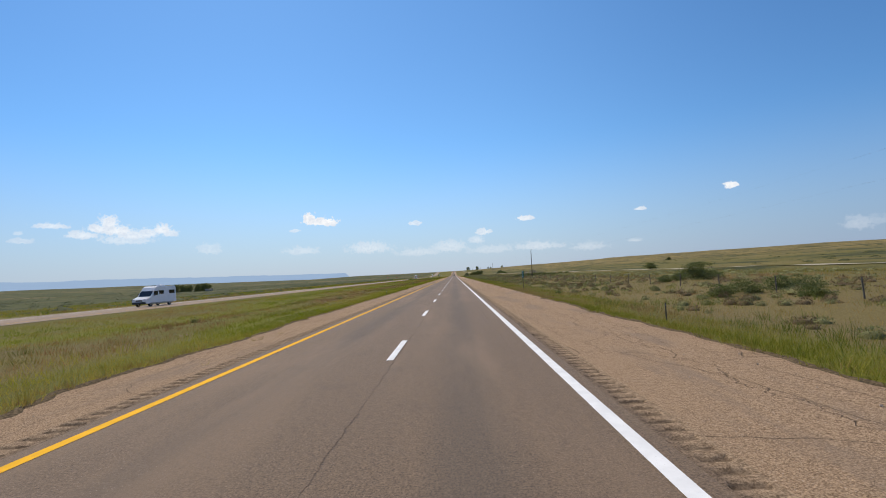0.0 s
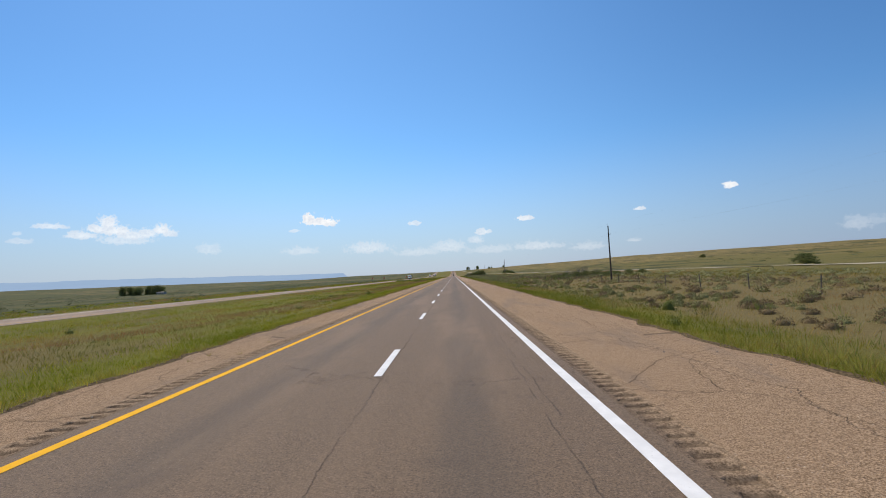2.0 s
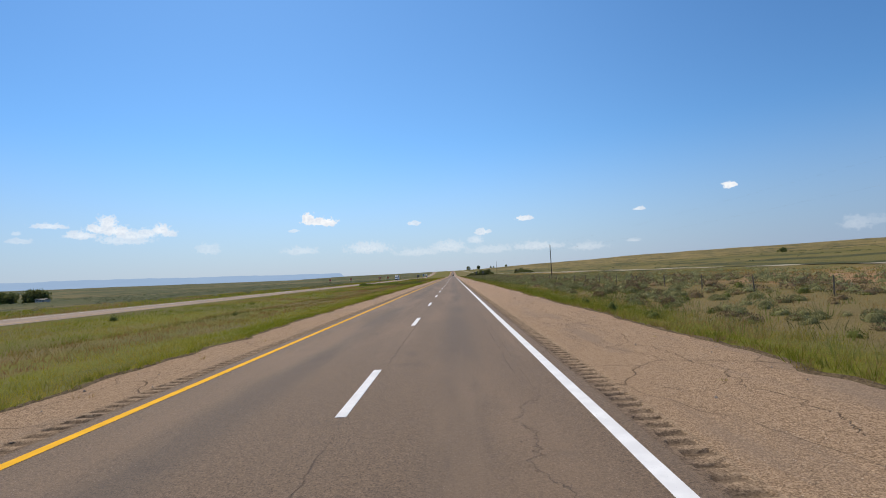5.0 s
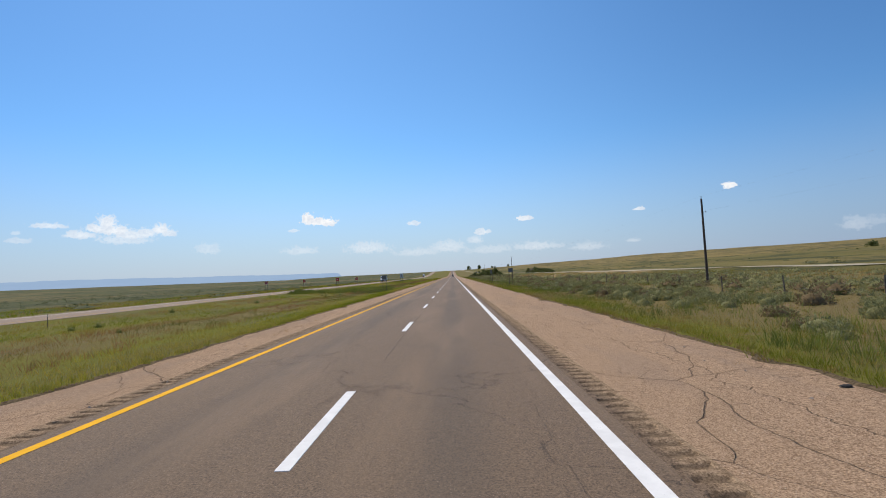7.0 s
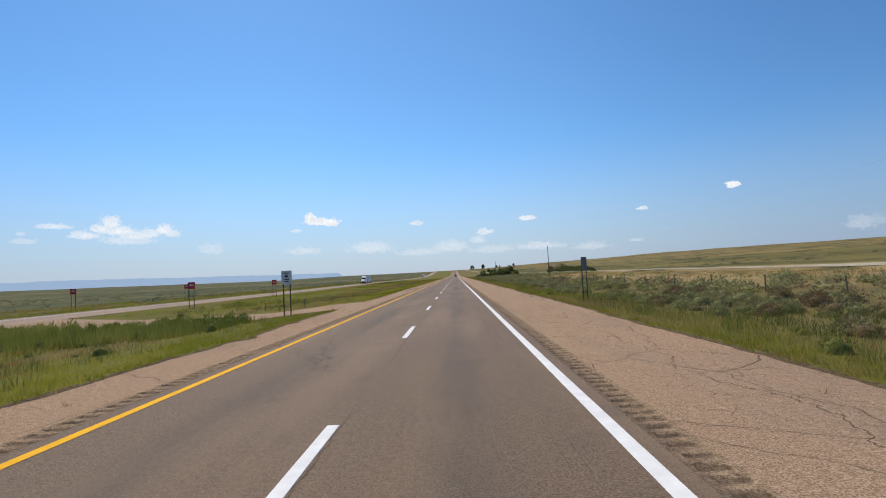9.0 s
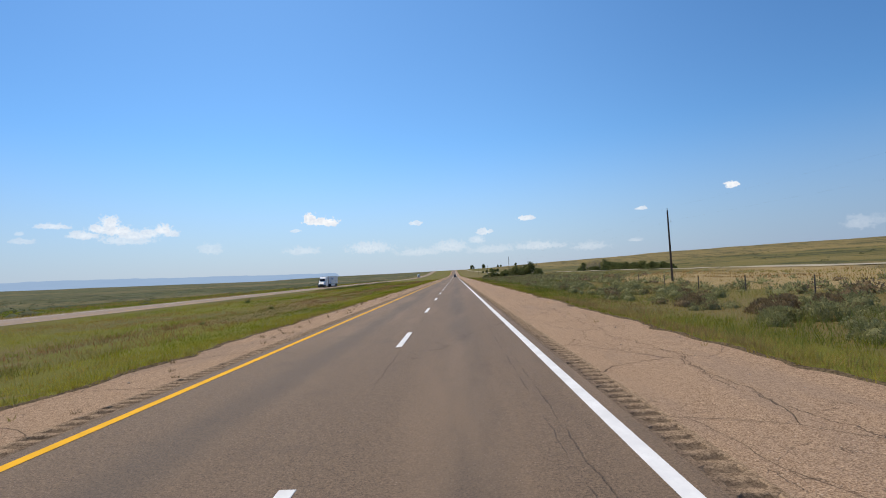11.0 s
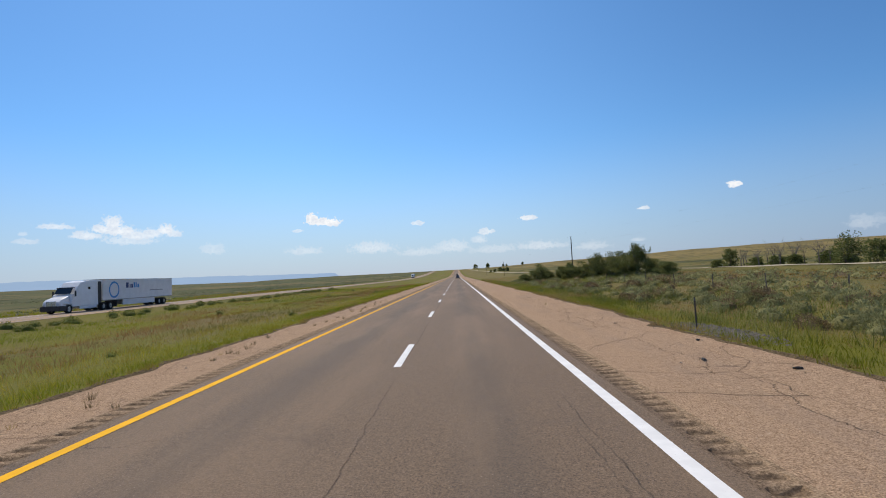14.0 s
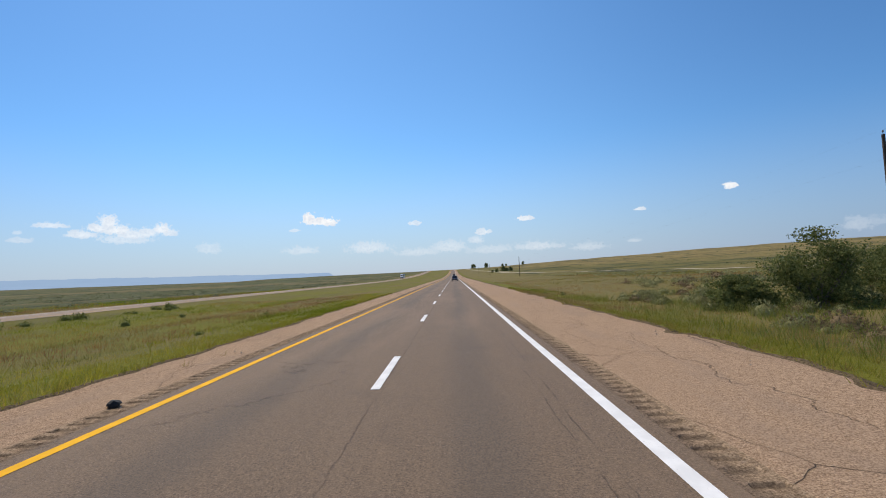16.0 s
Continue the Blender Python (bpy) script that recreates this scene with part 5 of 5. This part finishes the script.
def shed():
    """A low pale farm building at the edge of the grove."""
    x, y = -246, 462
    t = new("shed")
    t.location, t.scale = (x, y, float(land(x, y))), (.66, .8, .8)
    M_SHED, M_ROOF = plain("pale_boards", (.42, .40, .36), .8), plain("tin_roof", (.22, .21, .20), .7, 0)
    bm = bmesh.new()
    box(bm, (0, 0, .9), (9, 5, 2.2), .03)
    part("wall", bm, M_SHED, t)
    part("roof", prism([(-2.9, 1.9), (0, 2.6), (2.9, 1.9), (2.9, 2.05), (0, 2.78), (-2.9, 2.05)], -4.9, 4.9, .0), M_ROOF, t)
    for dx in (-2.6, .4):
        bm = bmesh.new()
        box(bm, (dx, -2.52, 1.35), (1.1, .08, .7), .02)
        part("window", bm, M_BLACK, t)
    bm = bmesh.new()
    box(bm, (3.0, -2.52, .95), (1.2, .08, 1.9), .02)
    part("door", bm, M_GREYPANEL, t)
    tagged(t, "low pale farm shed beside a dark grove", "shed")


build_signs()
build_poles()
build_fence()
build_debris()

# ============ vehicles ============
M_GLASS = plain("dark_vehicle_glass", (.012, .014, .017), .08, 0, .1, spec=.6)
M_TYRE = plain("tyre_rubber", (.02, .02, .02), .85)
M_RIM = plain("alloy_rim", (.55, .56, .57), .35, .8)
M_VANWHITE = plain("white_vehicle_paint", (.74, .75, .76), .3, 0, .06, 1.5, .5)
M_TRAILER = plain("trailer_white", (.70, .70, .70), .45, 0, .08, 1.0)
M_DARKTRIM = plain("dark_plastic_trim", (.03, .03, .033), .6)
M_CHROME = plain("chrome", (.6, .6, .6), .2, 1.0)
M_LAMP = plain("headlamp_glass", (.6, .62, .65), .15)
M_TAIL = plain("tail_lamp_red", (.35, .015, .015), .3)
M_SUV = plain("grey_car_paint", (.16, .17, .19), .35, .4)
M_BLUE = plain("navy_print", (.03, .05, .16), .5)
M_SKYBLUE = plain("blue_print", (.06, .25, .55), .5)


def prism(outline, x0, x1, bevel=.04, taper=0.0):
    """A body drawn by its side outline (y, z), as wide as x0 to x1; it may narrow towards the top."""
    bm = bmesh.new()
    f = bm.faces.new([bm.verts.new((x0, y, z)) for y, z in outline])
    g = bmesh.ops.extrude_face_region(bm, geom=[f])
    bmesh.ops.translate(bm, vec=(x1 - x0, 0, 0), verts=[v for v in g["geom"] if isinstance(v, bmesh.types.BMVert)])
    bmesh.ops.recalc_face_normals(bm, faces=bm.faces)
    if taper:
        zs = [z for _, z in outline]
        lo, hi = min(zs), max(zs)
        mid = (x0 + x1) / 2
        for v in bm.verts:
            k = (v.co.z - lo) / (hi - lo)
            v.co.x = mid + (v.co.x - mid) * (1 - taper * k * k)
    if bevel:
        bmesh.ops.bevel(bm, geom=list(bm.edges), offset=bevel, segments=2, affect="EDGES", profile=.6)
    return bm


def wheel(parent, x, y, r, w, out):
    bm = bmesh.new()
    prof = [(-w / 2, r * .62), (-w / 2, r * .93), (-w / 2 + .03, r), (w / 2 - .03, r), (w / 2, r * .93), (w / 2, r * .62)]
    n = 24
    ring = [[bm.verts.new((x + px, y + pr * math.cos(a), r + pr * math.sin(a))) for px, pr in prof] for a in [6.28319 * i / n for i in range(n)]]
    for i in range(n):
        for k in range(5):
            bm.faces.new((ring[i][k], ring[(i + 1) % n][k], ring[(i + 1) % n][k + 1], ring[i][k + 1]))
    wh = part("wheel", bm, M_TYRE, parent)
    bm = bmesh.new()
    rod(bm, (x - w * .32, y, r), (x + w * .32, y, r), r * .63, r * .63, 20)
    rod(bm, (x + out * w * .30, y, r), (x + out * w * .48, y, r), r * .25, r * .18, 12)
    for k in range(6):
        a = k * 1.0472
        rod(bm, (x + out * w * .33, y + r * .36 * math.cos(a), r + r * .36 * math.sin(a)), (x + out * w * .37, y + r * .36 * math.cos(a), r + r * .36 * math.sin(a)), r * .06, r * .05, 6)
    part("rim", bm, M_RIM, wh)


def slab(parent, name, c, s, mat, bevel=.01, label=""):
    bm = bmesh.new()
    box(bm, c, s, bevel)
    return part(name, bm, mat, parent, label)


def truck():
    """A conventional tractor with a long box trailer; its nose looks to -y."""
    tr = new("tractor_unit")
    base = (-46.8, 579.5, -.405)
    tr.location, tr.rotation_euler = base, (0, 0, radians(2.6))
    # cab with sleeper and roof fairing, then the sloping bonnet
    part("cab", prism([(1.75, .75), (1.72, 2.2), (2.05, 2.35), (2.75, 3.25), (3.3, 3.75), (4.6, 3.95), (6.1, 3.98), (6.1, .75)], -1.22, 1.22, .07, .10), M_VANWHITE, tr)
    part("bonnet", prism([(.15, .75), (.10, 1.45), (.45, 1.72), (1.8, 2.15), (1.8, .75)], -1.02, 1.02, .09, .12), M_VANWHITE, tr)
    part("bumper", prism([(-.05, .35), (-.10, .95), (.5, .95), (1.15, .8), (1.15, .42), (.4, .32)], -1.18, 1.18, .05), M_DARKTRIM, tr)
    slab(tr, "grille", (0, .07, 1.22), (1.15, .08, .62), M_CHROME, .03)
    for k in range(6):
        slab(tr, "grille_bar", (0, .02, .97 + k * .1), (1.05, .03, .035), M_DARKTRIM, .005)
    for s in (-1, 1):
        slab(tr, "headlamp", (s * .84, .16, 1.12), (.34, .16, .26), M_LAMP, .05)
        slab(tr, "side_window", (s * 1.135, 2.72, 2.42), (.05, .85, .62), M_GLASS, .02)
        slab(tr, "sleeper_window", (s * 1.12, 4.6, 2.9), (.05, .45, .5), M_GLASS, .02)
        slab(tr, "mirror", (s * 1.36, 2.05, 2.35), (.14, .18, .72), M_DARKTRIM, .04)
        slab(tr, "side_skirt", (s * 1.15, 4.4, .72), (.07, 2.9, .62), M_VANWHITE, .03)
        slab(tr, "fender", (s * .98, 1.32, 1.18), (.34, 1.35, .22), M_VANWHITE, .09)
        slab(tr, "cab_extender", (s * 1.16, 6.4, 2.4), (.05, .6, 2.8), M_DARKTRIM, .02)
        wheel(tr, s * 1.02, 1.32, .52, .32, s)
        for y in (7.2, 8.5):
            wheel(tr, s * .92, y, .52, .55, s)
    bm = bmesh.new()
    box(bm, (0, 2.02, 2.66), (1.95, .05, .86), .03, Matrix.Translation((0, 2.02, 2.66)) @ Matrix.Rotation(radians(-33), 4, "X") @ Matrix.Translation((0, -2.10, -2.66)))
    part("windscreen", bm, M_GLASS, tr)
    slab(tr, "visor", (0, 2.26, 3.1), (2.1, .28, .08), M_DARKTRIM, .03)
    slab(tr, "chassis", (0, 6.0, .82), (.95, 7.2, .28), M_DARKTRIM, .02)
    tagged(tr, "white long-nosed lorry tractor on the far carriageway", "lorry")
    t = new("box_trailer")
    t.location, t.rotation_euler = base, (0, 0, radians(2.6))
    body = slab(t, "box_body", (0, 14.9, 2.68), (2.58, 16.1, 2.78), M_TRAILER, .04)
    slab(t, "top_rail", (0, 14.9, 4.075), (2.62, 16.14, .07), M_STEEL, .01)
    slab(t, "bottom_rail", (0, 14.9, 1.27), (2.62, 16.14, .12), M_STEEL, .01)
    for s in (-1, 1):
        slab(t, "side_skirt", (s * 1.22, 14.5, .82), (.04, 7.4, .75), M_TRAILER, .01)
        for k in range(26):
            slab(t, "seam", (s * 1.292, 7.3 + k * .61, 2.66), (.006, .03, 2.6), M_TRAILER, .0)
        # printed ring and word on the flank, as plain shapes
        bm = bmesh.new()
        n = 48
        for i in range(n):
            a0, a1 = 6.28319 * i / n, 6.28319 * (i + 1) / n
            q = []
            for a, r in ((a0, .88), (a1, .88), (a1, 1.12), (a0, 1.12)):
                q.append(bm.verts.new((s * 1.297, 9.0 + .92 * r * math.cos(a), 2.62 + 1.02 * r * math.sin(a))))
            bm.faces.new(q)
        bmesh.ops.remove_doubles(bm, verts=bm.verts, dist=.0005)
        part("ring_print", bm, M_SKYBLUE, body)
        for k, (dy, w, h, c) in enumerate([(11.7, .55, .85, M_BLUE), (12.3, .22, .6, M_BLUE), (12.75, .38, .6, M_BLUE), (13.3, .42, .85, M_SKYBLUE), (13.75, .16, .85, M_SKYBLUE), (14.15, .38, .6, M_SKYBLUE)]):
            slab(body, "print", (s * 1.296, dy, 3.2 + (h - .85) / 2), (.004, w, h * .9), c, 0)
        slab(body, "print", (s * 1.296, 18.6, 2.35), (.004, 3.4, .14), M_STEEL, 0)
        for y in (19.6, 20.9):
            wheel(t, s * .92, y, .52, .55, s)
    slab(t, "bogie", (0, 20.2, .85), (1.0, 3.2, .35), M_DARKTRIM, .03)
    slab(t, "landing_gear", (0, 10.2, .75), (1.6, .18, .95), M_DARKTRIM, .03)
    slab(t, "rear_guard", (0, 22.8, .62), (2.3, .1, .12), M_STEEL, .01)
    tagged(t, "long white box trailer with blue ring print on its side", "trailer")
    for o in (tr, t):
        c = copy_thing(o, pose(-47.6, 1034, float(road_z(1034)) - .40, 0, 0, 1.5))


def camper():
    """A high-roofed camper van; its nose looks to -y."""
    t = new("camper_van")
    t.location, t.rotation_euler = (-41.4, 63.0, -.405), (0, 0, 0)
    part("body", prism([(.0, .42), (-.02, .95), (.25, 1.15), (1.05, 1.35), (1.75, 2.15), (2.1, 2.62), (2.6, 2.78), (6.75, 2.78), (6.85, 2.5), (6.9, .42)], -1.0, 1.0, .09, .10), M_VANWHITE, t)
    bm = bmesh.new()
    box(bm, (0, 0, 0), (1.66, .04, .95), .03, Matrix.Translation((0, 1.38, 1.78)) @ Matrix.Rotation(radians(-41), 4, "X"))
    part("windscreen", bm, M_GLASS, t)
    for s in (-1, 1):
        slab(t, "side_window", (s * .955, 2.15, 1.82), (.05, .85, .58), M_GLASS, .04)
        slab(t, "side_window", (s * .94, 3.35, 1.90), (.05, 1.1, .55), M_GLASS, .04)
        slab(t, "side_window", (s * .94, 5.8, 1.92), (.05, 1.35, .55), M_GLASS, .04)
        slab(t, "mirror", (s * 1.14, 1.6, 1.65), (.18, .12, .34), M_DARKTRIM, .03)
        slab(t, "headlamp", (s * .76, .05, .98), (.32, .16, .22), M_LAMP, .04)
        slab(t, "sill", (s * .97, 3.5, .45), (.06, 5.2, .22), M_STEEL, .02)
        slab(t, "tail_lamp", (s * .86, 6.87, 1.1), (.14, .06, .5), M_TAIL, .01)
        for y in (1.05, 5.3):
            wheel(t, s * .86, y, .36, .24, s)
    slab(t, "bumper", (0, .0, .52), (1.85, .22, .3), M_DARKTRIM, .05)
    slab(t, "grille", (0, -.01, .86), (.9, .06, .2), M_DARKTRIM, .02)
    slab(t, "roof_air_unit", (0, 4.6, 2.88), (.75, 1.0, .24), M_VANWHITE, .07)
    slab(t, "roof_vent", (0, 3.1, 2.81), (.4, .4, .12), M_DARKTRIM, .03)
    tagged(t, "white high-roofed camper van on the far carriageway", "camper van")


def suv(x, y, label, mat, z=0.0):
    """A mid-sized car seen from behind; its nose looks to +y."""
    t = new("car")
    t.location = (x, y, z)
    part("body", prism([(0, .35), (-.06, .75), (.03, 1.02), (.9, 1.06), (3.4, 1.02), (4.55, .88), (4.68, .6), (4.6, .32)], -.93, .93, .07, .05), mat, t)
    part("cabin", prism([(.08, .98), (.35, 1.62), (.9, 1.70), (2.4, 1.68), (3.45, .98)], -.80, .80, .07, .14), mat, t)
    bm = bmesh.new()
    box(bm, (0, 0, 0), (1.28, .03, .50), .02, Matrix.Translation((0, .17, 1.34)) @ Matrix.Rotation(radians(-22), 4, "X"))
    part("rear_window", bm, M_GLASS, t)
    for s in (-1, 1):
        slab(t, "tail_lamp", (s * .78, -.02, .88), (.24, .10, .22), M_TAIL, .03)
        slab(t, "side_window", (s * .765, 1.6, 1.34), (.04, 1.9, .38), M_GLASS, .02)
        slab(t, "mirror", (s * .98, 2.9, 1.06), (.16, .1, .13), mat, .03)
        for yy in (.85, 3.6):
            wheel(t, s * .80, yy, .34, .22, s)
    slab(t, "bumper", (0, -.05, .5), (1.7, .14, .24), M_DARKTRIM, .04)
    slab(t, "number_plate", (0, -.075, .74), (.31, .01, .15), M_SIGNWHITE, .004)
    tagged(t, label, "car", "cars ahead")


shed()
truck()
camper()
suv(1.75, 744, "grey estate car ahead on the asphalt road", M_SUV)
suv(1.8, 1010, "dark car far ahead on the asphalt road", M_DARKTRIM, float(road_z(1010)))
